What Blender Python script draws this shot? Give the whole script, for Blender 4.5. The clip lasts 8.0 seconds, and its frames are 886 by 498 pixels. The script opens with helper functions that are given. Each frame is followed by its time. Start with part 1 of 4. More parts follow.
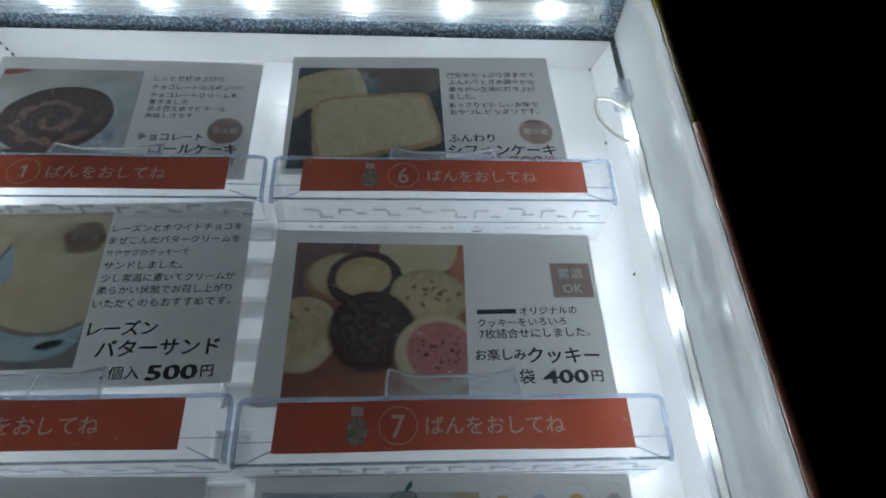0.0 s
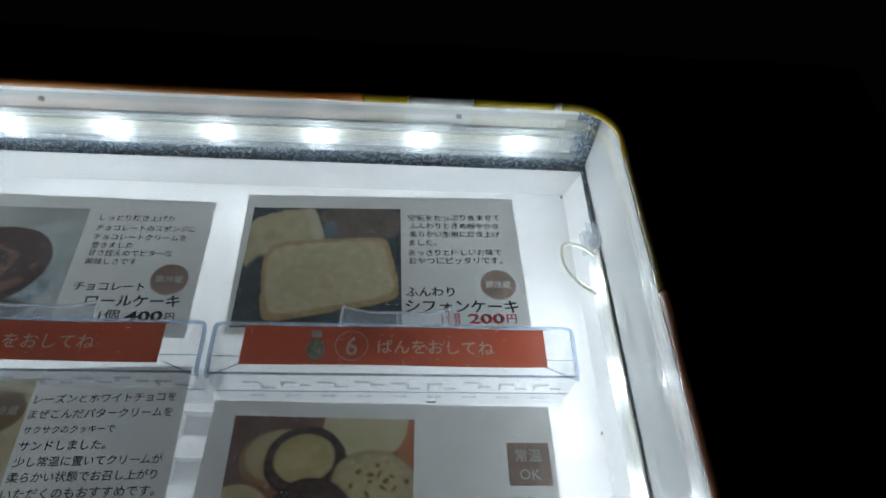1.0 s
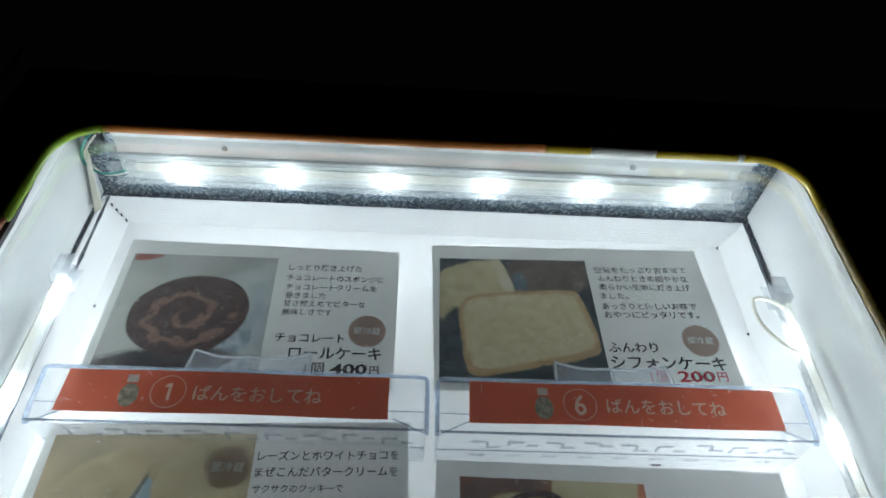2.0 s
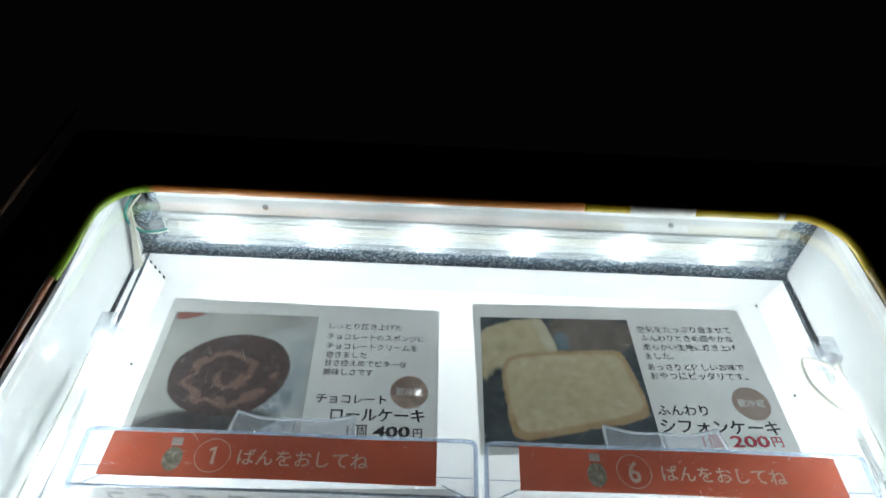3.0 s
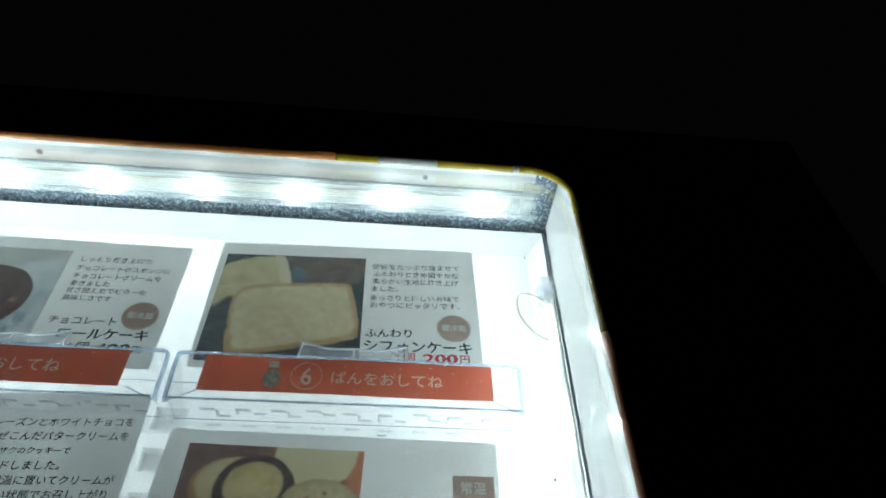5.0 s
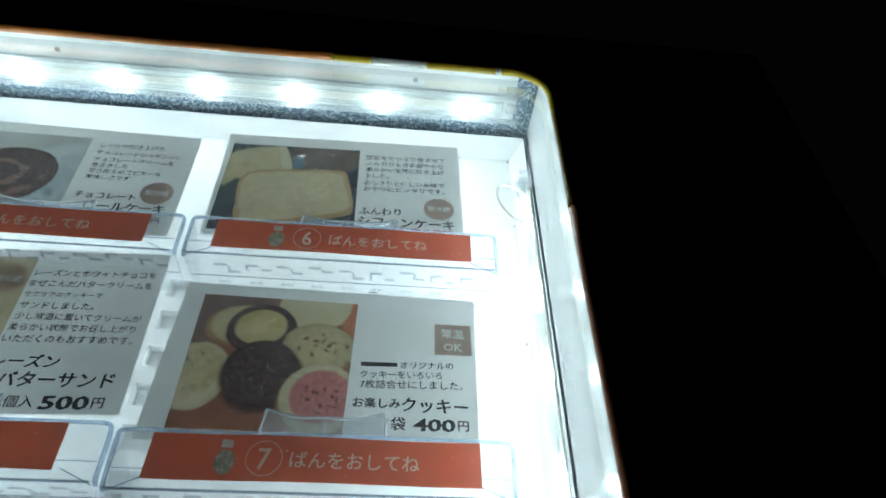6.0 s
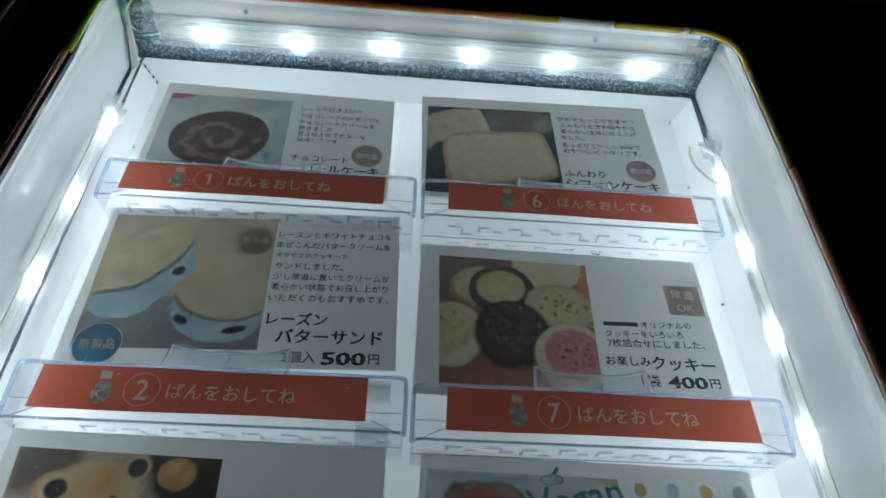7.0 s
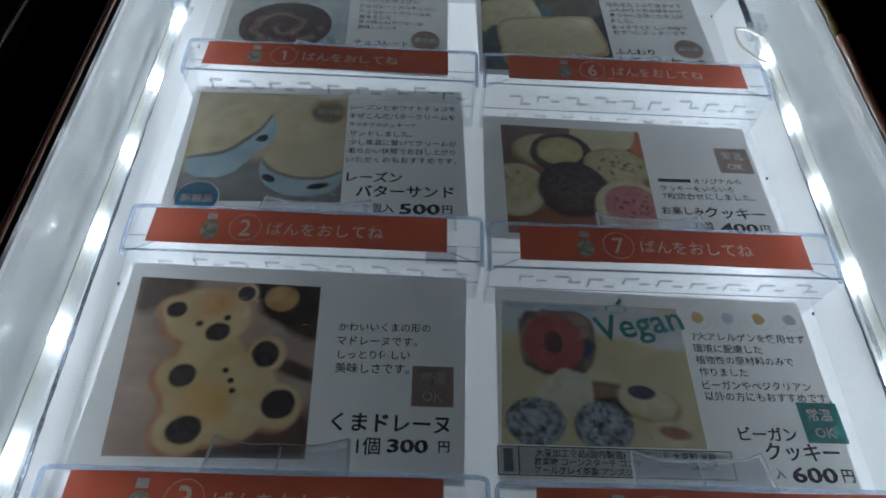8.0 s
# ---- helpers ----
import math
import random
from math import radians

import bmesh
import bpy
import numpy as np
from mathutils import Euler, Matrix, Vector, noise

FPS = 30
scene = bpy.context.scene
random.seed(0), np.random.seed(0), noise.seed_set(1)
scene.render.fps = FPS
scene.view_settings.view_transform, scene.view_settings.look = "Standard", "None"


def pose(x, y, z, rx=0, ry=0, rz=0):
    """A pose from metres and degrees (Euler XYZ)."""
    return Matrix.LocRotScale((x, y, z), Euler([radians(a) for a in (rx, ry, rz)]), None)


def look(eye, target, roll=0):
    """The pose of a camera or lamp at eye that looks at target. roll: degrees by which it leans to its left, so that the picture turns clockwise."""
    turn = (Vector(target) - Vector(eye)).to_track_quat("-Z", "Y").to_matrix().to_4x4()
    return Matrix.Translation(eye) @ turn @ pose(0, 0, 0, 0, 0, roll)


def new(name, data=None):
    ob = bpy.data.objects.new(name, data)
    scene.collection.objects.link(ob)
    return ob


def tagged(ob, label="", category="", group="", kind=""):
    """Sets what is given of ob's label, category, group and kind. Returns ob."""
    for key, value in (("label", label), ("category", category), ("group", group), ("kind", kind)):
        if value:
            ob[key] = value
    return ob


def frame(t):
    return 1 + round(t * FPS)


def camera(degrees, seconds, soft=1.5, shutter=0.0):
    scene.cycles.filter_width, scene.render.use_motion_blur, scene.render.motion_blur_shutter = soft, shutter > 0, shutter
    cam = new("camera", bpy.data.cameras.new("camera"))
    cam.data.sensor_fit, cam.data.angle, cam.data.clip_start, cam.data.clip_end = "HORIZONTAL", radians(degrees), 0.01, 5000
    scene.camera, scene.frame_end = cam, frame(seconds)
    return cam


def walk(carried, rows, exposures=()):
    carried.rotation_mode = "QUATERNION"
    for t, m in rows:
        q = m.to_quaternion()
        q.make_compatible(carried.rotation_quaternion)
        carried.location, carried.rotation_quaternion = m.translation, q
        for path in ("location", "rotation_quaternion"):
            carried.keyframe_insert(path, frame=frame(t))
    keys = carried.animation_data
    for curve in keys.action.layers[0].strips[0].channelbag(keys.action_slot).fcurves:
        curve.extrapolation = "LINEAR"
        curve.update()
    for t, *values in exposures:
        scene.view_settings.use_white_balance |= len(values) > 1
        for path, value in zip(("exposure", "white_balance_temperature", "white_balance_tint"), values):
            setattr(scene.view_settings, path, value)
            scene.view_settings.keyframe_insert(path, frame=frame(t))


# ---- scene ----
cam = camera(71.0, 8.0, soft=1.6)
METRES, EYE, TILT, LEAN, TURN = 0.855, 1.232, 2.5, 0.0, -4.1
ROWS = [
    (0.0, 0.0, 0.0, 0.0, 0.97, 28.83, 1.76),
    (0.5, 0.0301, -0.0066, 0.053, -0.05, 29.78, 1.48),
    (1.0, 0.0307, -0.0233, 0.0952, -0.39, 32.94, 1.24),
    (1.5, -0.0249, -0.0183, 0.1017, -0.36, 35.34, 0.88),
    (2.0, -0.1193, -0.0206, 0.1087, 0.69, 36.89, -0.16),
    (3.5, -0.1454, -0.0245, 0.1146, 1.53, 42.9, -0.9),
    (4.0, -0.0713, -0.0216, 0.1117, 1.1, 42.97, -0.47),
    (4.5, 0.041, -0.0231, 0.0948, -0.32, 42.49, 0.34),
    (6.0, 0.0729, -0.0298, -0.0518, -1.94, 37.52, 0.25),
    (6.5, -0.0146, -0.0341, -0.0477, -1.75, 34.95, -0.15),
    (7.0, -0.1103, -0.0372, -0.0562, -0.52, 33.63, -0.81),
    (7.5, -0.1304, -0.0269, -0.0803, 0.65, 32.36, -0.83),
    (8.0, -0.1507, -0.0241, -0.151, 1.45, 30.13, -0.77),
]
BETWEEN = [
    (0.2, (0.1025, -0.3242, 1.2429), (0.1706, 0.525, 1.7665), -1.94),
    (0.7, (0.1188, -0.3402, 1.3033), (0.1896, 0.4897, 1.8568), -1.53),
    (6.8, (0.0132, -0.3461, 1.1882), (0.0771, 0.449, 1.7914), 0.75),
    (7.2, (-0.0152, -0.3413, 1.1756), (0.0383, 0.468, 1.7606), 0.94),
]
EXPOSURES = [(0.0, -0.2, 5950, 10), (0.5, -0.1, 6100, 10), (1.0, 0.05, 6200, 10), (1.5, 0.32, 6150, 10), (2.0, 0.31, 6200, 8), (3.5, 0.98, 6350, 8), (4.0, 0.88, 6250, -1), (4.5, 0.85, 6220, -1), (6.0, 0.74, 5880, -3), (6.5, 0.47, 5860, -1), (7.0, 0.06, 5850, 5), (7.5, -0.12, 5950, 6), (8.0, -0.27, 5900, 12)]
LOCAL = pose(0.0907, -0.326, EYE, TILT, LEAN, TURN)
PATH = [(t, LOCAL @ pose(METRES * x, METRES * y, METRES * z, 90 + pitch, roll, yaw)) for t, x, y, z, yaw, pitch, roll in ROWS]
PATH += [(t, look(eye, target, roll)) for t, eye, target, roll in BETWEEN]
walk(cam, sorted(PATH, key=lambda row: row[0]), EXPOSURES)

# ---- night sky and light ----
world = bpy.data.worlds.new("night")
scene.world = world
world.use_nodes = True
world.node_tree.nodes["Background"].inputs["Color"].default_value = (0.02, 0.016, 0.02, 1)
world.node_tree.nodes["Background"].inputs["Strength"].default_value = 0.034
LED_POWER = 560.0


# ---- materials ----
def nodes_of(name):
    m = bpy.data.materials.new(name)
    m.use_nodes = True
    t = m.node_tree
    return m, t, t.nodes, t.links


def laminate(n, l, below):
    """A clear glossy film over what lies below it."""
    gl = n.new("ShaderNodeBsdfGlossy")
    gl.inputs["Roughness"].default_value = 0.03
    fr = n.new("ShaderNodeFresnel")
    fr.inputs["IOR"].default_value = 1.8
    over = n.new("ShaderNodeMixShader")
    l.new(fr.outputs[0], over.inputs[0])
    l.new(below, over.inputs[1])
    l.new(gl.outputs[0], over.inputs[2])
    return over.outputs[0]


def surface(name, c1, c2, scale=60.0, rough=0.4, metal=0.0, bump=0.0, fine=900.0, coat=0.0, detail=4.0, lo=0.35, hi=0.65, spread=0.08, thin=0.0, film=False):
    """A surface with two scales of colour variation, uneven gloss and a fine relief."""
    m, t, n, l = nodes_of(name)
    b = n["Principled BSDF"]
    co = n.new("ShaderNodeTexCoord")
    big = n.new("ShaderNodeTexNoise")
    big.inputs["Scale"].default_value, big.inputs["Detail"].default_value = scale, detail
    small = n.new("ShaderNodeTexNoise")
    small.inputs["Scale"].default_value, small.inputs["Detail"].default_value = fine, 3.0
    mix = n.new("ShaderNodeMath")
    mix.operation = "MULTIPLY_ADD"
    mix.inputs[1].default_value = 0.35
    half = n.new("ShaderNodeMath")
    half.operation = "MULTIPLY"
    half.inputs[1].default_value = 0.65
    ramp = n.new("ShaderNodeValToRGB")
    ramp.color_ramp.elements[0].position, ramp.color_ramp.elements[1].position = lo, hi
    ramp.color_ramp.elements[0].color, ramp.color_ramp.elements[1].color = (*c1, 1), (*c2, 1)
    l.new(co.outputs["Object"], big.inputs["Vector"])
    l.new(co.outputs["Object"], small.inputs["Vector"])
    l.new(big.outputs["Fac"], half.inputs[0])
    l.new(small.outputs["Fac"], mix.inputs[0])
    l.new(half.outputs[0], mix.inputs[2])
    l.new(mix.outputs[0], ramp.inputs["Fac"])
    l.new(ramp.outputs["Color"], b.inputs["Base Color"])
    r = n.new("ShaderNodeMapRange")
    r.inputs["To Min"].default_value, r.inputs["To Max"].default_value = max(0.02, rough - spread), rough + spread
    l.new(big.outputs["Fac"], r.inputs["Value"])
    l.new(r.outputs["Result"], b.inputs["Roughness"])
    b.inputs["Metallic"].default_value = metal
    b.inputs["Coat Weight"].default_value = coat
    b.inputs["Coat Roughness"].default_value = 0.025
    if bump:
        bp = n.new("ShaderNodeBump")
        bp.inputs["Strength"].default_value, bp.inputs["Distance"].default_value = bump, 0.0006
        l.new(small.outputs["Fac"], bp.inputs["Height"])
        l.new(bp.outputs["Normal"], b.inputs["Normal"])
    if thin:
        tl = n.new("ShaderNodeBsdfTranslucent")
        l.new(ramp.outputs["Color"], tl.inputs["Color"])
        both = n.new("ShaderNodeMixShader")
        both.inputs[0].default_value = thin
        l.new(b.outputs[0], both.inputs[1])
        l.new(tl.outputs[0], both.inputs[2])
        l.new(laminate(n, l, both.outputs[0]) if film else both.outputs[0], n["Material Output"].inputs["Surface"])
    return m


def clear(name, tint, veil, gloss_rough=0.06, veil_colour=(0.75, 0.83, 1.0), speck=0.0, speck_scale=700.0, shine=0.075, graze=0.9):
    """Thin clear plastic: see-through, a milky veil that scatters light, and a Fresnel gloss."""
    m, t, n, l = nodes_of(name)
    n.remove(n["Principled BSDF"])
    out = n["Material Output"]
    tr = n.new("ShaderNodeBsdfTransparent")
    tr.inputs["Color"].default_value = (*tint, 1)
    tl = n.new("ShaderNodeBsdfTranslucent")
    tl.inputs["Color"].default_value = (*veil_colour, 1)
    df = n.new("ShaderNodeBsdfDiffuse")
    df.inputs["Color"].default_value = (*veil_colour, 1)
    both = n.new("ShaderNodeMixShader")
    l.new(tl.outputs[0], both.inputs[1])
    l.new(df.outputs[0], both.inputs[2])
    haze = n.new("ShaderNodeMixShader")
    haze.inputs[0].default_value = veil
    l.new(tr.outputs[0], haze.inputs[1])
    l.new(both.outputs[0], haze.inputs[2])
    co = n.new("ShaderNodeTexCoord")
    nz = n.new("ShaderNodeTexNoise")
    nz.inputs["Scale"].default_value, nz.inputs["Detail"].default_value = speck_scale, 5.0
    l.new(co.outputs["Object"], nz.inputs["Vector"])
    wide = n.new("ShaderNodeTexNoise")
    wide.inputs["Scale"].default_value, wide.inputs["Detail"].default_value = 14.0, 5.0
    l.new(co.outputs["Object"], wide.inputs["Vector"])
    if speck:
        rg = n.new("ShaderNodeMapRange")
        rg.inputs["From Min"].default_value, rg.inputs["From Max"].default_value = 0.58, 0.74
        rg.inputs["To Min"].default_value, rg.inputs["To Max"].default_value = veil, speck
        l.new(nz.outputs["Fac"], rg.inputs["Value"])
        mul = n.new("ShaderNodeMath")
        mul.operation = "MULTIPLY"
        l.new(rg.outputs["Result"], mul.inputs[0])
        wr = n.new("ShaderNodeMapRange")
        wr.inputs["From Min"].default_value, wr.inputs["From Max"].default_value = 0.3, 0.7
        wr.inputs["To Min"].default_value, wr.inputs["To Max"].default_value = 0.55, 1.3
        l.new(wide.outputs["Fac"], wr.inputs["Value"])
        l.new(wr.outputs["Result"], mul.inputs[1])
        l.new(mul.outputs[0], haze.inputs[0])
    gl = n.new("ShaderNodeBsdfGlossy")
    gl.inputs["Roughness"].default_value = gloss_rough
    bp = n.new("ShaderNodeBump")
    bp.inputs["Strength"].default_value, bp.inputs["Distance"].default_value = 0.12, 0.0015
    l.new(wide.outputs["Fac"], bp.inputs["Height"])
    l.new(bp.outputs["Normal"], gl.inputs["Normal"])
    lw = n.new("ShaderNodeLayerWeight")
    lw.inputs["Blend"].default_value = 0.5
    pw = n.new("ShaderNodeMath")
    pw.operation = "POWER"
    pw.inputs[1].default_value = 4.5
    l.new(lw.outputs["Facing"], pw.inputs[0])
    fr = n.new("ShaderNodeMapRange")
    fr.inputs["To Min"].default_value, fr.inputs["To Max"].default_value = shine, graze
    l.new(pw.outputs[0], fr.inputs["Value"])
    last = n.new("ShaderNodeMixShader")
    l.new(fr.outputs[0], last.inputs[0])
    l.new(haze.outputs[0], last.inputs[1])
    l.new(gl.outputs[0], last.inputs[2])
    l.new(last.outputs[0], out.inputs["Surface"])
    return m


def glow(name, colour, strength):
    m, t, n, l = nodes_of(name)
    b = n["Principled BSDF"]
    b.inputs["Emission Color"].default_value = (*colour, 1)
    b.inputs["Emission Strength"].default_value = strength
    return m


_prints = {}


def ink(c1, c2=None, scale=90.0, fine=900.0, lo=0.38, hi=0.62, thin=0.34):
    """Printing ink under a glossy laminate, on paper thin enough to let light through."""
    c2 = c2 or tuple(v * 1.12 for v in c1)
    key = (c1, c2, scale, fine, lo, hi, thin)
    if key not in _prints:
        _prints[key] = surface("laminated_print", c1, c2, scale, 0.6, fine=fine, lo=lo, hi=hi, thin=thin, film=True)
    return _prints[key]


WHITE_TRAY = surface("white_tray_plastic", (0.885, 0.90, 0.915), (0.92, 0.93, 0.94), 9.0, 0.32, bump=0.05, fine=300)
WHITE_PANEL = surface("white_gloss_panel", (0.62, 0.655, 0.66), (0.70, 0.725, 0.72), 7.0, 0.17, bump=0.04, fine=60, spread=0.04)
# besides the relief, pale flecks in the colour stand in for lamp sparkle
DARK_METAL = surface("dark_textured_metal", (0.10, 0.15, 0.20), (0.72, 0.85, 0.95), 480.0, 0.36, metal=0.85, bump=1.0, fine=900.0, lo=0.48, hi=0.62)
SEAM_METAL = surface("speckled_seam_metal", (0.02, 0.03, 0.045), (0.30, 0.36, 0.42), 500.0, 0.45, metal=0.3, bump=0.6, fine=1400.0, lo=0.44, hi=0.70)
CHANNEL = surface("white_led_channel", (0.66, 0.7, 0.7), (0.78, 0.8, 0.79), 25.0, 0.22, bump=0.05)
PCB = surface("led_board", (0.78, 0.76, 0.66), (0.84, 0.82, 0.74), 60.0, 0.4)
LED_TOP = glow("led_chip", (0.95, 1.0, 0.995), LED_POWER * 0.72)
LED_SIDE = glow("led_chip", (0.95, 1.0, 0.995), LED_POWER * 0.9)
TUBE = clear("clear_tube_plastic", (0.95, 0.96, 0.96), 0.24, 0.16, (0.9, 0.94, 0.96))
CLEAR = clear("clear_acrylic", (0.99, 0.994, 1.0), 0.025, 0.05, (0.92, 0.95, 1.0), shine=0.04, graze=0.7)
FROST = clear("scuffed_acrylic", (0.985, 0.992, 1.0), 0.05, 0.08, (0.93, 0.95, 1.0), shine=0.04, graze=0.35)
CLEAR_EDGE = clear("clear_acrylic_edge", (0.80, 0.88, 1.0), 0.26, 0.07, (0.80, 0.89, 1.0), shine=0.10, graze=0.5)
# edge plastic tinted darker: shade along the holder's lower bead and floor line
SHADOW_EDGE = clear("shaded_acrylic_edge", (0.66, 0.71, 0.78), 0.08, 0.07, (0.80, 0.86, 0.95), shine=0.08, graze=0.4)
EMBOSS = clear("embossed_acrylic", (0.94, 0.96, 0.99), 0.15, 0.08, (0.92, 0.95, 1.0), shine=0.10, graze=0.4)
EDGE_BRIGHT = clear("bright_clip_edge", (0.96, 0.98, 1.0), 0.34, 0.08, (0.92, 0.96, 1.0), shine=0.14, graze=0.5)
CLEAR_CLIP = clear("clear_clip_plastic", (0.97, 0.98, 1.0), 0.2, 0.08, (0.90, 0.94, 1.0), shine=0.08, graze=0.45)
PANE = clear("window_acrylic", (0.975, 0.985, 0.985), 0.03, 0.004, (0.92, 0.97, 1.0), shine=0.13, speck=0.05, speck_scale=700.0)
DOOR_PAINT = surface("dark_brown_door_paint", (0.012, 0.008, 0.007), (0.02, 0.013, 0.011), 20.0, 0.45, bump=0.1)
BODY_PAINT = surface("cabinet_paint", (0.012, 0.01, 0.01), (0.02, 0.017, 0.016), 20.0, 0.5, bump=0.1)
GASKET = surface("black_gasket", (0.008, 0.009, 0.012), (0.016, 0.018, 0.022), 80.0, 0.45, bump=0.2)
GREEN = surface("green_wrap", (0.17, 0.30, 0.012), (0.24, 0.38, 0.02), 120.0, 0.35, coat=0.3)
ORANGE = surface("orange_wrap", (0.50, 0.17, 0.035), (0.58, 0.21, 0.05), 120.0, 0.35, coat=0.3)
YELLOW = surface("yellow_wrap", (0.42, 0.30, 0.01), (0.52, 0.38, 0.02), 120.0, 0.35, coat=0.3)
PALE = surface("pale_wrap", (0.5, 0.5, 0.48), (0.6, 0.6, 0.58), 120.0, 0.35, coat=0.3)
BROWN = surface("brown_wrap", (0.22, 0.08, 0.04), (0.34, 0.13, 0.06), 160.0, 0.4, coat=0.3)
TRIM = surface("brown_trim", (0.10, 0.055, 0.04), (0.14, 0.075, 0.055), 120.0, 0.4)
OCHRE = surface("worn_ochre_wrap", (0.10, 0.08, 0.03), (0.34, 0.24, 0.04), 260.0, 0.4, coat=0.3)
TEAL = surface("teal_wire", (0.02, 0.30, 0.26), (0.03, 0.38, 0.32), 90.0, 0.4)
PAPER_EDGE = surface("cream_board_edge", (0.62, 0.6, 0.5), (0.7, 0.68, 0.58), 90.0, 0.6)
DUST = surface("pale_dust", (0.8, 0.83, 0.84), (0.9, 0.92, 0.92), 400.0, 0.6, thin=0.6)
SCREW = surface("grey_screw", (0.16, 0.17, 0.17), (0.24, 0.25, 0.25), 300.0, 0.4, metal=0.8)
ASPHALT = surface("asphalt", (0.035, 0.035, 0.037), (0.065, 0.065, 0.066), 6.0, 0.85, bump=0.6, fine=160)
STRIP_RED = ink((0.50, 0.098, 0.050), (0.56, 0.118, 0.062), 40.0, thin=0.5)
SHEET = ink((0.68, 0.69, 0.68), (0.735, 0.74, 0.73), 25.0, thin=0.32)
STRIP_TEXT = ink((0.60, 0.50, 0.42), (0.68, 0.57, 0.48))
BADGE_TEXT = ink((0.80, 0.78, 0.74), (0.86, 0.84, 0.80))
BLACK_INK = ink((0.02, 0.02, 0.024), (0.03, 0.03, 0.034))
RED_INK = ink((0.55, 0.03, 0.07), (0.6, 0.04, 0.08))
BADGE = ink((0.46, 0.33, 0.27), (0.52, 0.38, 0.31), thin=0.4)
TEAL_INK = ink((0.015, 0.22, 0.22), (0.02, 0.27, 0.26))
BLUE_INK = ink((0.05, 0.42, 0.78), (0.06, 0.47, 0.82), thin=0.75)


CLEAR_SHEETS = (TUBE, CLEAR, FROST, CLEAR_EDGE, SHADOW_EDGE, EMBOSS, EDGE_BRIGHT, CLEAR_CLIP, PANE)


# ---- building helpers ----
def part(name, bm, material, parent=None, label="", smooth=False):
    me = bpy.data.meshes.new(name)
    bm.to_mesh(me)
    bm.free()
    if smooth:
        for p in me.polygons:
            p.use_smooth = True
    me.materials.append(material)
    ob = new(name, me)
    ob.parent = parent
    ob.visible_shadow = material not in CLEAR_SHEETS
    return tagged(ob, label)


def thing(name, at, label, category, group="", kind=""):
    ob = new(name)
    ob.location = at
    ob.empty_display_size = 0.02
    return tagged(ob, label, category, group, kind)


def box(x0, x1, y0, y1, z0, z1, bevel=0.0, segments=2):
    bm = bmesh.new()
    bmesh.ops.create_cube(bm, size=1.0)
    for v in bm.verts:
        v.co = ((x0 + x1) / 2 + v.co.x * (x1 - x0), (y0 + y1) / 2 + v.co.y * (y1 - y0), (z0 + z1) / 2 + v.co.z * (z1 - z0))
    if bevel:
        bmesh.ops.bevel(bm, geom=bm.edges[:], offset=bevel, segments=segments, affect="EDGES", profile=0.5)
    return bm


def slab(points, thick):
    """A sheet through the corner points, given thickness along its own normal."""
    bm = bmesh.new()
    f = bm.faces.new([bm.verts.new(p) for p in points])
    bm.normal_update()
    n = f.normal.copy()
    r = bmesh.ops.extrude_face_region(bm, geom=[f])
    for v in (g for g in r["geom"] if isinstance(g, bmesh.types.BMVert)):
        v.co -= n * thick
    bmesh.ops.recalc_face_normals(bm, faces=bm.faces[:])
    return bm


def pipe(points, radius, sides=8, closed=False):
    """A round rod along a line of points."""
    bm = bmesh.new()
    pts = [Vector(p) for p in points]
    rings = []
    for i, p in enumerate(pts):
        a = pts[i - 1] if i or closed else p
        b = pts[(i + 1) % len(pts)] if i < len(pts) - 1 or closed else p
        d = (b - a).normalized()
        u = d.orthogonal().normalized() if not rings else (last - d * last.dot(d)).normalized()
        last = u
        w = d.cross(u)
        rings.append([bm.verts.new(p + radius * (u * math.cos(k) + w * math.sin(k))) for k in (2 * math.pi * j / sides for j in range(sides))])
    pairs = list(zip(rings, rings[1:])) + ([(rings[-1], rings[0])] if closed else [])
    for a, b in pairs:
        for j in range(sides):
            bm.faces.new((a[j], a[(j + 1) % sides], b[(j + 1) % sides], b[j]))
    if not closed:
        bm.faces.new(rings[0][::-1])
        bm.faces.new(rings[-1])
    bmesh.ops.recalc_face_normals(bm, faces=bm.faces[:])
    return bm


def spline(points, steps=8):
    """A smooth line through the points."""
    p = [Vector(q) for q in points]
    p = [2 * p[0] - p[1]] + p + [2 * p[-1] - p[-2]]
    out = []
    for i in range(1, len(p) - 2):
        for k in range(steps):
            t = k / steps
            out.append(0.5 * (2 * p[i] + (p[i + 1] - p[i - 1]) * t + (2 * p[i - 1] - 5 * p[i] + 4 * p[i + 1] - p[i + 2]) * t * t + (3 * p[i] - p[i - 1] - 3 * p[i + 1] + p[i + 2]) * t ** 3))
    return out + [p[-2]]


# ---- the setting ----
tagged(part("ground", box(-60, 60, -60, 60, -0.2, 0.0), ASPHALT), "dark asphalt ground at night", "ground", kind="structure")

XL, XR, ZT, ZB, RIM = -0.2835, 0.2880, 1.6938, 0.86, 0.034
FRONT = -0.0215


def window_line(grow, y, n=10, zb=ZB):
    """The rounded outline of the window opening, from the top left corner's left end clockwise."""
    r = RIM + grow
    out = []
    for cx, cz, a0 in ((XL + RIM, ZT - RIM, 180), (XR - RIM, ZT - RIM, 90), (XR - RIM, zb + RIM, 0), (XL + RIM, zb + RIM, -90)):
        for k in range(n + 1):
            a = radians(a0 - 90 * k / n)
            out.append((cx + r * math.cos(a), y, cz + r * math.sin(a)))
    return out


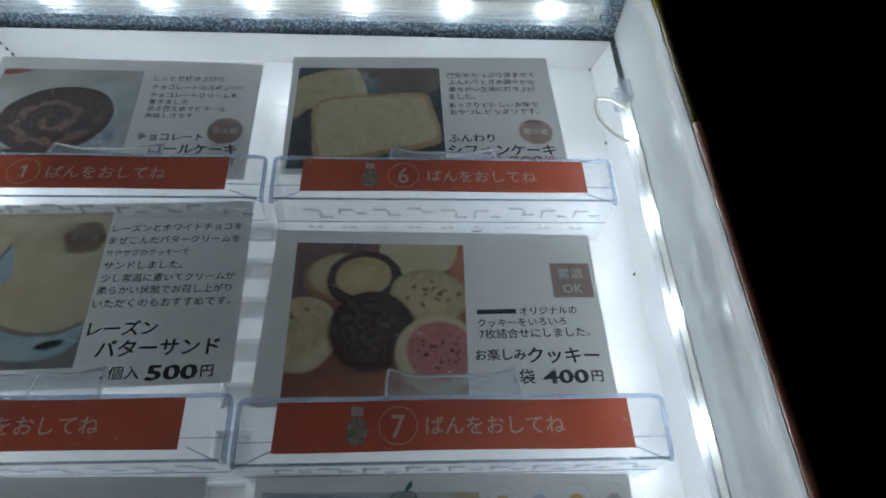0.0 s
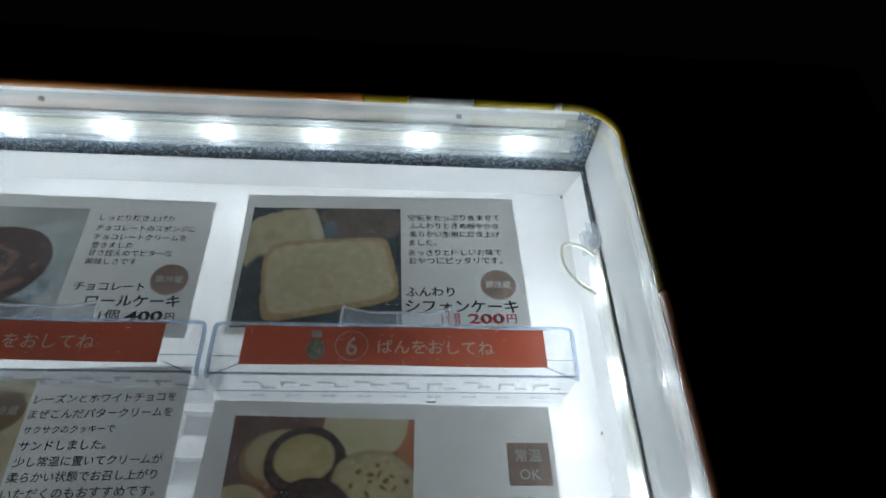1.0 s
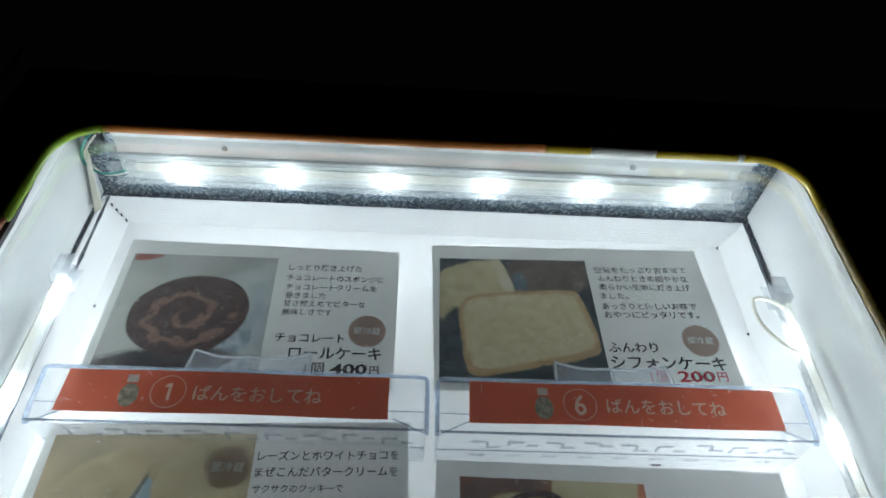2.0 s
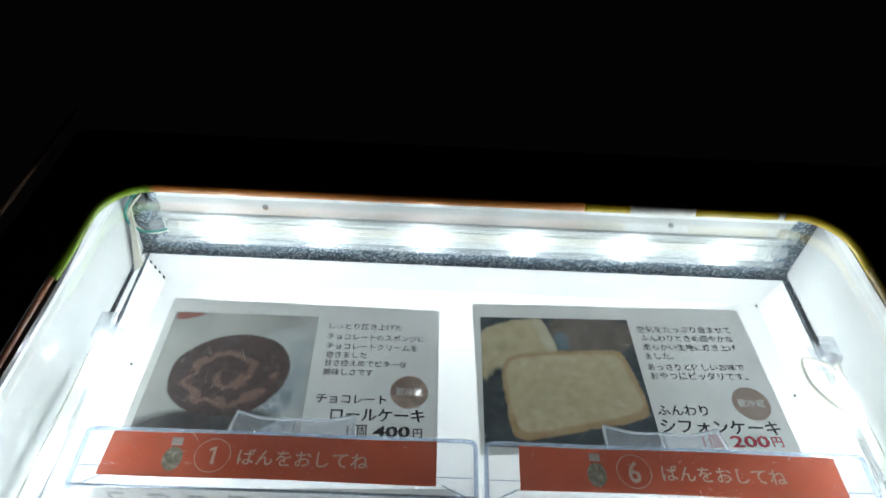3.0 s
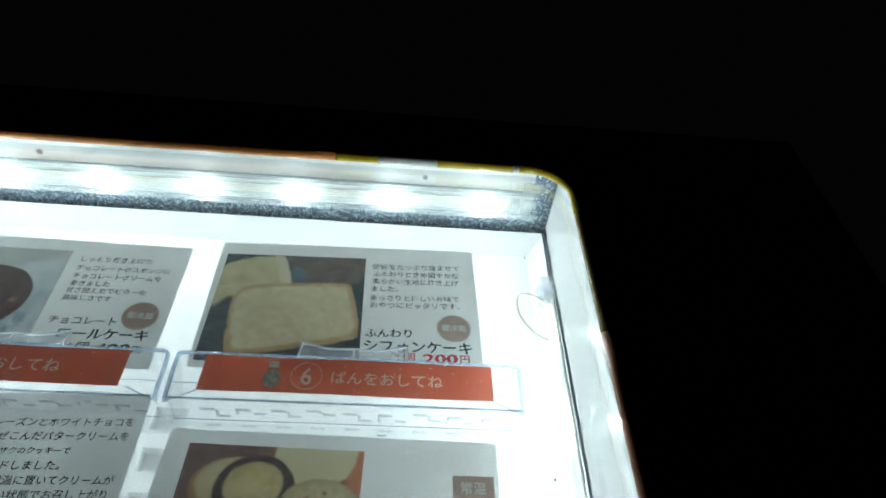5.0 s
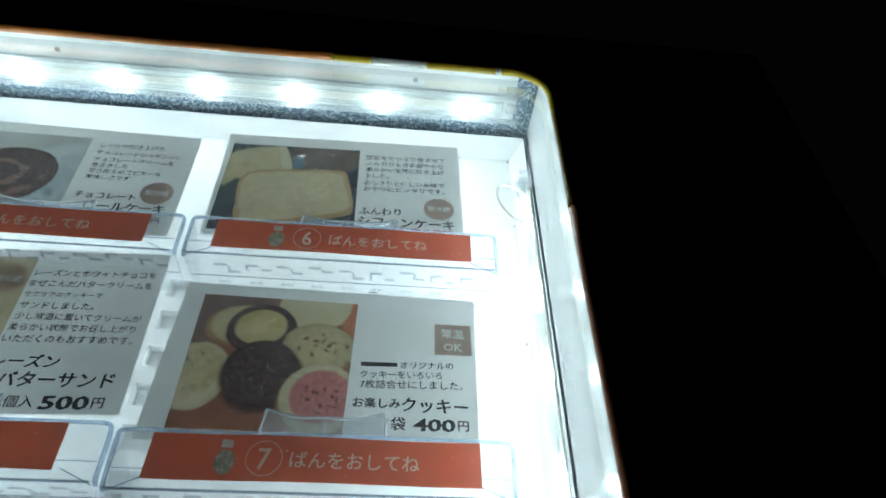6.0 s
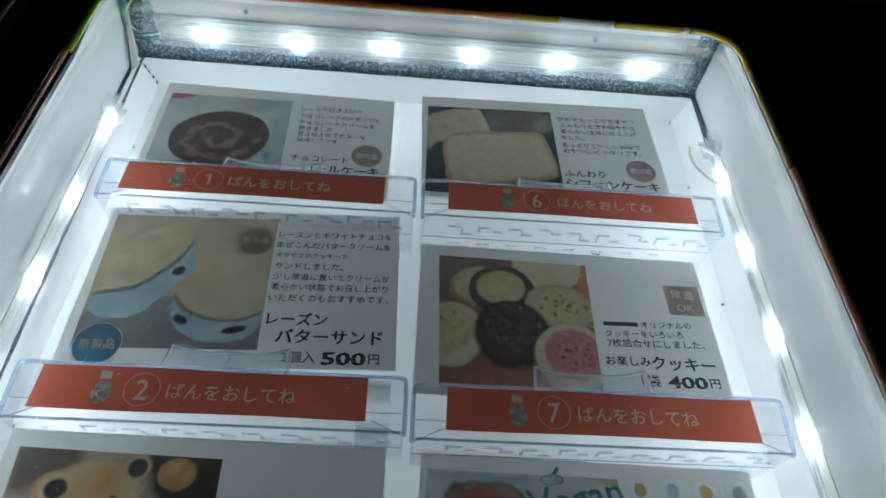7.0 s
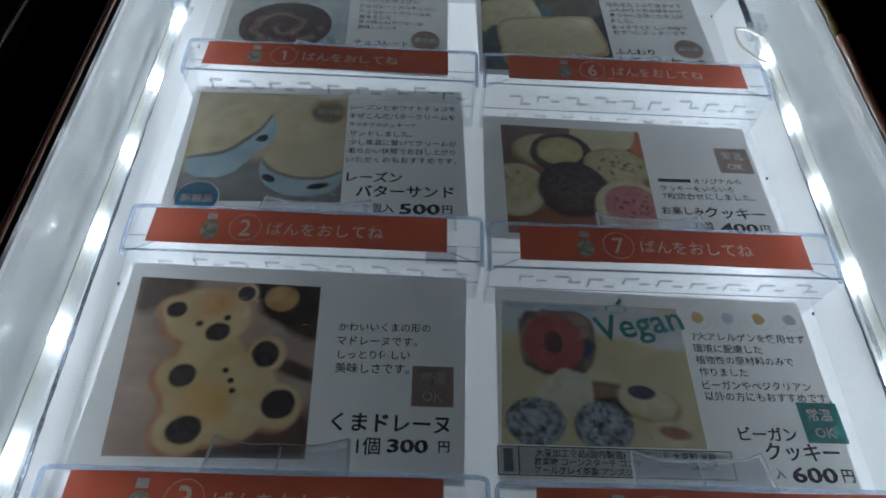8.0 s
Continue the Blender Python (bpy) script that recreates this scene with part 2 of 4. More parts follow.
def door_panel():
    """The door skin with its window opening, 18 mm thick."""
    bm = bmesh.new()
    n = 10
    inner = window_line(0.0032, 0, n)
    ox0, ox1, oz0, oz1 = -0.334, 0.52, 0.16, 1.762
    outer = []
    corners = ((ox0, oz1), (ox1, oz1), (ox1, oz0), (ox0, oz0))
    for c in corners:
        outer += [c] * (n + 1)
    layers = []
    for y in (FRONT, FRONT + 0.007):
        iv = [bm.verts.new((p[0], y, p[2])) for p in inner]
        ov = [bm.verts.new((c[0], y, c[1])) for c in corners]
        layers.append((iv, ov))
        m = len(iv)
        for i in range(m):
            j = (i + 1) % m
            a, b = i // (n + 1), j // (n + 1)
            if a == b:
                bm.faces.new((iv[i], iv[j], ov[a]))
            else:
                bm.faces.new((iv[i], iv[j], ov[b], ov[a]))
    (i0, o0), (i1, o1) = layers
    for a, b in ((i0, i1), (o0, o1)):
        for k in range(len(a)):
            q = (k + 1) % len(a)
            bm.faces.new((a[k], a[q], b[q], b[k]))
    bmesh.ops.recalc_face_normals(bm, faces=bm.faces[:])
    return bm


machine = thing("vending_machine", (0, 0, 0), "dark vending machine with a lit display window at night", "vending machine")
part("cabinet", box(-0.328, 0.514, 0.14, 0.70, 0.08, 1.758, 0.006), BODY_PAINT, machine, "dark painted steel cabinet")
part("door", door_panel(), DOOR_PAINT, machine, "unlit dark brown door face")
for x in (-0.26, 0.45):
    for y in (0.20, 0.64):
        part("foot", box(x - 0.03, x + 0.03, y - 0.03, y + 0.03, 0.0, 0.082, 0.004), BODY_PAINT, machine)
part("kick_plate", box(-0.32, 0.506, 0.0, 0.14, 0.0, 0.16, 0.004), BODY_PAINT, machine)
part("door_side", box(-0.328, -0.306, -0.0142, 0.14, 0.165, 1.756), BODY_PAINT, machine)
part("door_side", box(0.40, 0.514, -0.0142, 0.14, 0.165, 1.756), BODY_PAINT, machine)
part("door_trim", pipe([(-0.327, -0.043, z) for z in (0.17, 0.9, 1.758)], 0.0022), TRIM, machine, "thin brown edge trim")
part("box_top", box(-0.305, 0.40, -0.0142, 0.138, 1.7115, 1.75), DARK_METAL, machine, "dark textured metal roof of the display box")
part("box_back", box(-0.305, 0.40, 0.112, 0.138, 0.84, 1.711), DARK_METAL, machine)
part("box_wall", box(-0.3055, -0.2945, -0.0142, 0.112, 0.84, 1.711), DARK_METAL, machine)
part("box_wall", box(0.2945, 0.3055, -0.0142, 0.112, 0.84, 1.711), DARK_METAL, machine)
part("box_floor", box(-0.2945, 0.2945, -0.0105, 0.112, 0.84, 0.858), WHITE_PANEL, machine)


def rim_piece(points, material, label):
    part("rim_wrap", pipe(points, 0.0037, 12), material, machine, label, True)


edge = window_line(0.002, FRONT + 0.0035, 12)
TLC, TRC, BRC, BLC = edge[:13], edge[13:26], edge[26:39], edge[39:]


def straight(a, b, n=12):
    return [tuple(Vector(a).lerp(Vector(b), k / n) for k in range(n + 1))][0]


ztop, yrim = ZT + 0.002, FRONT + 0.0035
xl, xr = XL - 0.002, XR + 0.002
rim_piece([(xl, yrim, 1.600), *TLC, (-0.258, yrim, ztop)], GREEN, "green printed wrap")
rim_piece(straight((-0.258, yrim, ztop), (0.086, yrim, ztop)), ORANGE, "orange printed wrap")
rim_piece(straight((0.086, yrim, ztop), (0.122, yrim, ztop)), YELLOW, "yellow printed wrap")
rim_piece(straight((0.122, yrim, ztop), (0.174, yrim, ztop)), PALE, "pale printed wrap")
rim_piece(straight((0.174, yrim, ztop), (0.240, yrim, ztop)), YELLOW, "yellow printed wrap")
rim_piece([(0.240, yrim, ztop), (0.2455, yrim, ztop)], PALE, "pale printed wrap")
rim_piece([(0.2455, yrim, ztop), *TRC, (xr, yrim, 1.640)], YELLOW, "yellow printed wrap")
rim_piece(straight((xr, yrim, 1.640), (xr, yrim, 1.52)), OCHRE, "worn ochre wrap")
rim_piece([*straight((xr, yrim, 1.52), (xr, yrim, 0.92)), *BRC, *BLC], BROWN, "brown printed wrap")
part("rim_wrap", pipe(straight((xl - 0.0018, yrim, BLC[-1][2]), (xl - 0.0012, yrim, 1.600)), 0.0023, 12), BROWN, machine, "brown printed wrap", True)

part("window_pane", box(XL + 0.001, XR - 0.001, -0.0082, -0.0079, ZB + 0.001, ZT + 0.004), PANE, machine, "clear acrylic window with fine dust")
# the black seal along the hinge side widens towards the bottom
part("seal", slab([(-0.2836, -0.0140, 0.87), (-0.2866, 0.008, 0.87), (-0.28635, 0.0062, 1.45), (-0.2850, -0.004, 1.56), (-0.2836, -0.0140, 1.64)], 0.003), GASKET, machine, "black rubber seal")

def dust():
    """Fine dust and hair scratches on the inner face of the window, thicker towards the top."""
    rnd = random.Random(11)
    verts, faces = [], []
    for k in range(26000):
        x, z = rnd.uniform(XL + 0.004, XR - 0.004), ZT - 0.002 - 0.30 * rnd.random() ** 2.4
        a, size = rnd.uniform(0, 6.28), rnd.uniform(0.0001, 0.00023) * (1.7 if rnd.random() < 0.04 else 1)
        n = len(verts)
        verts += [(x + size * math.cos(a + q), -0.0077, z + size * math.sin(a + q) * 0.8) for q in (0, 1.7, 3.1, 4.6)]
        faces.append((n, n + 1, n + 2, n + 3))
    for k in range(1500):
        x, z = rnd.uniform(XL + 0.01, XR - 0.01), ZT - 0.004 - 0.45 * rnd.random() ** 1.5
        a, length = rnd.choice((0.25, 0.25, 2.6, 1.4)) + rnd.gauss(0, 0.35), rnd.uniform(0.0012, 0.005) * (2.5 if rnd.random() < 0.08 else 1)
        d, w = Vector((math.cos(a), 0, math.sin(a))) * length, Vector((-math.sin(a), 0, math.cos(a))) * rnd.uniform(0.00005, 0.00013)
        n, p = len(verts), Vector((x, -0.00775, z))
        verts += [tuple(p - d / 2), tuple(p + w), tuple(p + d / 2), tuple(p - w)]
        faces.append((n, n + 1, n + 2, n + 3))
    me = bpy.data.meshes.new("window_dust")
    me.from_pydata(verts, [], faces)
    me.materials.append(DUST)
    return me


specks = new("window_dust", dust())
specks.parent = machine
tagged(specks, "fine pale dust and hair scratches", kind="stuff")

# side panels of the display box: glossy white, leaning outwards to the back
part("side_panel", slab([(-0.2862, -0.0140, 0.862), (-0.2862, -0.0140, 1.7075), (-0.2905, 0.0625, 1.7075), (-0.2905, 0.0625, 0.862)], 0.0022), WHITE_PANEL, machine, "glossy white side panel")
part("side_panel", slab([(0.2898, -0.0140, 0.862), (0.2905, 0.0625, 0.862), (0.2905, 0.0625, 1.7075), (0.2898, -0.0140, 1.7075)], 0.0022), WHITE_PANEL, machine, "glossy white side panel")

# the dark metal that shows between the tray's lip and the side panels
for s in (-1, 1):
    rnd = random.Random(5 + s)
    z, step = 0.87, 0.0075
    bm = bmesh.new()
    left, right = [], []
    while z < 1.7035:
        half = 0.0011 + rnd.uniform(-0.0003, 0.0005)
        at = 0.2770 + 0.016 * (z - 1.42) if s < 0 else 0.2832 + 0.007 * (z - 1.35)
        left.append(bm.verts.new((s * at - half, 0.0655, z)))
        right.append(bm.verts.new((s * at + half, 0.0655, z)))
        z += step
    for a, b, c, d in zip(left, right, right[1:], left[1:]):
        bm.faces.new((a, b, c, d))
    r = bmesh.ops.extrude_face_region(bm, geom=bm.faces[:])
    for v in (g for g in r["geom"] if isinstance(g, bmesh.types.BMVert)):
        v.co.y += 0.0012
    bmesh.ops.recalc_face_normals(bm, faces=bm.faces[:])
    part("seam", bm, SEAM_METAL, machine, "dark speckled metal seam")


def tray():
    """The white backing tray: sloped walls round a flat back with a column of square pockets."""
    bm = bmesh.new()
    lip, back = 0.0675, 0.100
    x0, x1, zt, zb = -0.2875, 0.2875, 1.7045, 0.866
    ix0, ix1, izt, izb = x0 + 0.012, x1 - 0.012, zt - 0.002, zb + 0.006

    def quad(*ps):
        bm.faces.new([bm.verts.new(p) for p in ps])

    o = [(x0, lip, zb), (x1, lip, zb), (x1, lip, zt), (x0, lip, zt)]
    i = [(ix0, back, izb), (ix1, back, izb), (ix1, back, izt), (ix0, back, izt)]
    for k in range(4):
        quad(o[k], o[(k + 1) % 4], i[(k + 1) % 4], i[k])
    px0, px1 = -0.037, -0.011
    quad((ix0, back, izb), (px0, back, izb), (px0, back, izt), (ix0, back, izt))
    quad((px1, back, izb), (ix1, back, izb), (ix1, back, izt), (px1, back, izt))
    z, deep = izt, back + 0.009
    for k in range(19):
        top = 1.517 - 0.0336 * k
        low = top - 0.0185
        quad((px0, back, top), (px1, back, top), (px1, back, z), (px0, back, z))
        a, b = (px0 + 0.001, px1 - 0.001), (top - 0.001, low + 0.001)
        ring0 = [(px0, back, low), (px1, back, low), (px1, back, top), (px0, back, top)]
        ring1 = [(a[0], deep, b[1]), (a[1], deep, b[1]), (a[1], deep, b[0]), (a[0], deep, b[0])]
        for q in range(4):
            quad(ring0[q], ring0[(q + 1) % 4], ring1[(q + 1) % 4], ring1[q])
        quad(*ring1)
        z = low
    quad((px0, back, izb), (px1, back, izb), (px1, back, z), (px0, back, z))
    bmesh.ops.remove_doubles(bm, verts=bm.verts[:], dist=1e-5)
    for f in bm.faces:
        if f.normal.y > 0:
            f.normal_flip()
    return bm


backing = part("backing_tray", tray(), WHITE_TRAY, machine, "white moulded backing tray")
for k in range(5):
    t = 0.12 + 0.19 * k
    x, y, z = -0.2868 + 0.012 * t, 0.0675 + 0.0325 * t, 1.7038 - 0.002 * t
    part("slot_mark", box(x - 0.0006, x + 0.0006, y - 0.0016, y + 0.0016, z - 0.0008, z + 0.0006), GASKET, backing)
for x, z in ((0.2735, 1.7), (0.2735, 1.468), (0.2735, 1.605), (-0.2735, 1.61), (-0.2735, 1.335), (0.2735, 1.33)):
    part("pin_mark", box(x - 0.0005, x + 0.0005, 0.098, 0.1, z - 0.001, z + 0.001), GASKET, backing)


# ---- lights of the display box ----
def led_tube(name, length, count, pitch, first, label, m, chip, upright=False):
    """A bar lamp along x that shines down: channel, clear tube, board with chips, end caps."""
    lamp = thing(name, (0, 0, 0), label, "LED light", "LED lights in the display box")
    h = length / 2
    part("board", box(-h + 0.006, h - 0.006, -0.0045, 0.0045, -0.0045, -0.003, 0.0003), PCB, lamp, "white LED board")
    bm = bmesh.new()
    arc = [radians(a) for a in range(-60, 241, 20)]
    rows = [[bm.verts.new((x, 0.0074 * math.cos(a), -0.0066 - 0.0052 * math.sin(a) * (1 if math.sin(a) > 0 else 0.6))) for a in arc] for x in (-h, h)]
    for k in range(len(arc) - 1):
        bm.faces.new((rows[0][k], rows[0][k + 1], rows[1][k + 1], rows[1][k]))
    part("tube", bm, TUBE, lamp, "clear half-round plastic cover", True)
    for k in range(count):
        x = first + pitch * k
        part("led_chip", box(x - 0.0036, x + 0.0036, -0.0026, 0.0026, -0.0057, -0.0046, 0.0004), chip, lamp, "glowing white LED")
    for x in (-h, h - 0.008):
        part("end_cap", box(x, x + 0.008, -0.0072, 0.0072, -0.0112, -0.001, 0.002), TUBE, lamp, "clear end cap")
    if upright:
        for y, x1 in ((-0.0085, 0.016), (0.0, 0.0125), (0.0085, 0.014)):
            part("mount_fin", box(h - 0.006, h + x1, y - 0.0007, y + 0.0007, -0.0125, -0.001, 0.0003), CLEAR_CLIP, lamp, "clear plastic mounting clip")
        part("mount_plate", box(h - 0.004, h + 0.011, -0.0085, 0.0085, -0.0022, -0.0012, 0.0003), CLEAR, lamp)
    lamp.matrix_basis = m
    return lamp


ceil_plate = thing("led_channel", (0, 0, 0), "white plastic lamp channel screwed to the box roof", "lamp channel")
part("plate", box(-0.258, 0.266, -0.0105, 0.016, 1.7055, 1.711, 0.0008), CHANNEL, ceil_plate)
part("trough", box(-0.262, 0.270, 0.0190, 0.0485, 1.7088, 1.7112, 0.0008), CHANNEL, ceil_plate)
part("lip", box(-0.268, 0.276, 0.0440, 0.0500, 1.7025, 1.7062, 0.0012), TUBE, ceil_plate, "clear plastic lip")
part("lip", box(-0.264, 0.274, 0.0140, 0.0180, 1.7000, 1.7050, 0.0012), TUBE, ceil_plate, "clear plastic lip")
for x in (-0.17, 0.165):
    bm = bmesh.new()
    bmesh.ops.create_cone(bm, cap_ends=True, segments=14, radius1=0.0026, radius2=0.002, depth=0.0016, matrix=Matrix.Translation((x, 0.006, 1.7050)))
    part("screw", bm, SCREW, ceil_plate)
part("bracket", box(-0.252, 0.258, 0.0165, 0.0215, 1.7030, 1.7086, 0.0008), CHANNEL, ceil_plate)
for x, w in ((-0.272, 0.016), (0.256, 0.017)):
    part("clear_end", box(x, x + w, 0.004, 0.012, 1.7010, 1.7050, 0.001), TUBE, ceil_plate, "clear plastic end piece")
    part("clear_end", box(x + 0.003, x + w - 0.002, 0.024, 0.034, 1.6985, 1.7040, 0.001), TUBE, ceil_plate, "clear plastic end piece")
top_lamp = led_tube("led_bar_lamp", 0.512, 6, 0.0864, -0.2105, "clear LED tube across the top of the window, switched on", pose(0, 0.0335, 1.7114), LED_TOP)
for s, first in ((1, -0.319), (-1, -0.298)):
    stand = Matrix(((0, 0, s, 0.2785 if s > 0 else -0.2795), (0, -s, 0, 0.042 if s > 0 else 0.047), (1, 0, 0, 1.258 if s > 0 else 1.255), (0, 0, 0, 1)))
    led_tube("led_bar_lamp", 0.69, 9, 0.0780, first, "clear vertical LED tube along the window's side, switched on", stand, LED_SIDE, True)


# ---- prints ----
def flat(points, layer, material, parent, name, label=""):
    """A printed shape, outline in millimetres from the sheet's top left corner."""
    bm = bmesh.new()
    bm.faces.new([bm.verts.new((u / 1000, -0.00005 * layer, -v / 1000)) for u, v in points])
    bm.normal_update()
    for f in bm.faces:
        if f.normal.y > 0:
            f.normal_flip()
    bmesh.ops.triangulate(bm, faces=bm.faces[:])
    return part(name, bm, material, parent, label)


def round_shape(cu, cv, ru, rv, turn=0.0, wob=0.03, n=36, seed=0):
    out = []
    for k in range(n):
        a = 2 * math.pi * k / n
        r = 1 + wob * (noise.noise((math.cos(a) * 1.7 + seed, math.sin(a) * 1.7, seed * 0.37)) * 2)
        u, v = ru * r * math.cos(a), rv * r * math.sin(a)
        c, s = math.cos(radians(turn)), math.sin(radians(turn))
        out.append((cu + u * c - v * s, cv + u * s + v * c))
    return out


def ring(cu, cv, r, w, layer, material, parent, name, ratio=1.0):
    bm = bmesh.new()
    n = 40
    a = [[bm.verts.new(((cu + q * math.cos(t)) / 1000, -0.00005 * layer, -(cv + q * ratio * math.sin(t)) / 1000)) for t in (2 * math.pi * k / n for k in range(n))] for q in (r, r - w)]
    for k in range(n):
        bm.faces.new((a[0][k], a[0][(k + 1) % n], a[1][(k + 1) % n], a[1][k]))
    bm.normal_update()
    for f in bm.faces:
        if f.normal.y > 0:
            f.normal_flip()
    return part(name, bm, material, parent)


def words(text, u0, v0, u1, v1, parent, layer=3, material=None, bold=0.005, stretch=1.0, name="lettering"):
    """A line of text whose middle runs from (u0, v0) to (u1, v1), in millimetres."""
    cu = bpy.data.curves.new(name, "FONT")
    cu.body, cu.resolution_u, cu.offset = text, 2, bold if layer == 0 else 0.012
    tmp = bpy.data.objects.new(name, cu)
    scene.collection.objects.link(tmp)
    me = bpy.data.meshes.new_from_object(tmp.evaluated_get(bpy.context.evaluated_depsgraph_get()))
    bpy.data.objects.remove(tmp)
    bpy.data.curves.remove(cu)
    co = np.empty(len(me.vertices) * 3)
    me.vertices.foreach_get("co", co)
    co = co.reshape(-1, 3)
    lo, hi = co.min(0), co.max(0)
    wide = math.hypot(u1 - u0, v1 - v0)
    k = wide / (hi[0] - lo[0])
    x = (co[:, 0] - lo[0]) * k
    y = (co[:, 1] - 0.36) * k * stretch
    c, s = (u1 - u0) / wide, -(v1 - v0) / wide
    u, v = u0 + x * c - y * s, -v0 + x * s + y * c
    co = np.stack([u / 1000, np.full(len(u), -0.00005 * layer), v / 1000], 1)
    me.vertices.foreach_set("co", co.ravel())
    me.update()
    if bold > 0.01 and layer:
        # heavy type: the same glyphs thrice, a hair apart
        bm = bmesh.new()
        reach = bold * 0.5 * k / 1000
        for n, (dx, dz) in enumerate(((-1, -0.5), (1, 0.5), (0, 0))):
            had = len(bm.verts)
            bm.from_mesh(me)
            bm.verts.ensure_lookup_table()
            for v in bm.verts[had:]:
                v.co += Vector((dx * reach, -0.00001 * n, dz * reach))
        bm.to_mesh(me)
        bm.free()
    me.materials.clear()
    me.materials.append(material or BLACK_INK)
    ob = new(name, me)
    ob.parent = parent
    return ob


def bars(u0, v0, u1, v1, parent, height, layer=3, material=None):
    h = height / 2
    return flat([(u0, v0 - h), (u1, v1 - h), (u1, v1 + h), (u0, v0 + h)], layer, material or BLACK_INK, parent, "unreadable_print")


def photo_material():
    """A glossy photo print on thin paper: the picture's colours with the printer's fine grain."""
    m, t, n, l = nodes_of("photo_print")
    b = n["Principled BSDF"]
    at = n.new("ShaderNodeAttribute")
    at.attribute_name = "print_colour"
    co = n.new("ShaderNodeTexCoord")
    nz = n.new("ShaderNodeTexNoise")
    nz.inputs["Scale"].default_value, nz.inputs["Detail"].default_value = 1100.0, 3.0
    l.new(co.outputs["Object"], nz.inputs["Vector"])
    r = n.new("ShaderNodeMapRange")
    r.inputs["From Min"].default_value, r.inputs["From Max"].default_value = 0.3, 0.7
    r.inputs["To Min"].default_value, r.inputs["To Max"].default_value = 0.88, 1.12
    l.new(nz.outputs["Fac"], r.inputs["Value"])
    mul = n.new("ShaderNodeVectorMath")
    mul.operation = "SCALE"
    l.new(at.outputs["Color"], mul.inputs[0])
    l.new(r.outputs["Result"], mul.inputs["Scale"])
    l.new(mul.outputs[0], b.inputs["Base Color"])
    b.inputs["Roughness"].default_value = 0.6
    tl = n.new("ShaderNodeBsdfTranslucent")
    l.new(mul.outputs[0], tl.inputs["Color"])
    both = n.new("ShaderNodeMixShader")
    both.inputs[0].default_value = 0.32
    l.new(b.outputs[0], both.inputs[1])
    l.new(tl.outputs[0], both.inputs[2])
    l.new(laminate(n, l, both.outputs[0]), n["Material Output"].inputs["Surface"])
    return m


PHOTO = photo_material()


def grain(u, v, scale, seed=0.0, octaves=3):
    """Smooth noise between 0 and 1 over arrays of places."""
    out, amp, total = np.zeros_like(u), 1.0, 0.0
    for k in range(octaves):
        x, y = u / scale * 2 ** k + seed * 7.31 + k * 3.7, v / scale * 2 ** k + seed * 3.17 + k * 9.2
        ix, iy = np.floor(x), np.floor(y)
        fx, fy = x - ix, y - iy
        fx, fy = fx * fx * (3 - 2 * fx), fy * fy * (3 - 2 * fy)

        def cell(a, b):
            h = np.sin(a * 127.1 + b * 311.7) * 43758.5453
            return h - np.floor(h)

        low = cell(ix, iy) * (1 - fx) + cell(ix + 1, iy) * fx
        high = cell(ix, iy + 1) * (1 - fx) + cell(ix + 1, iy + 1) * fx
        out, total, amp = out + amp * (low * (1 - fy) + high * fy), total + amp, amp * 0.5
    return out / total


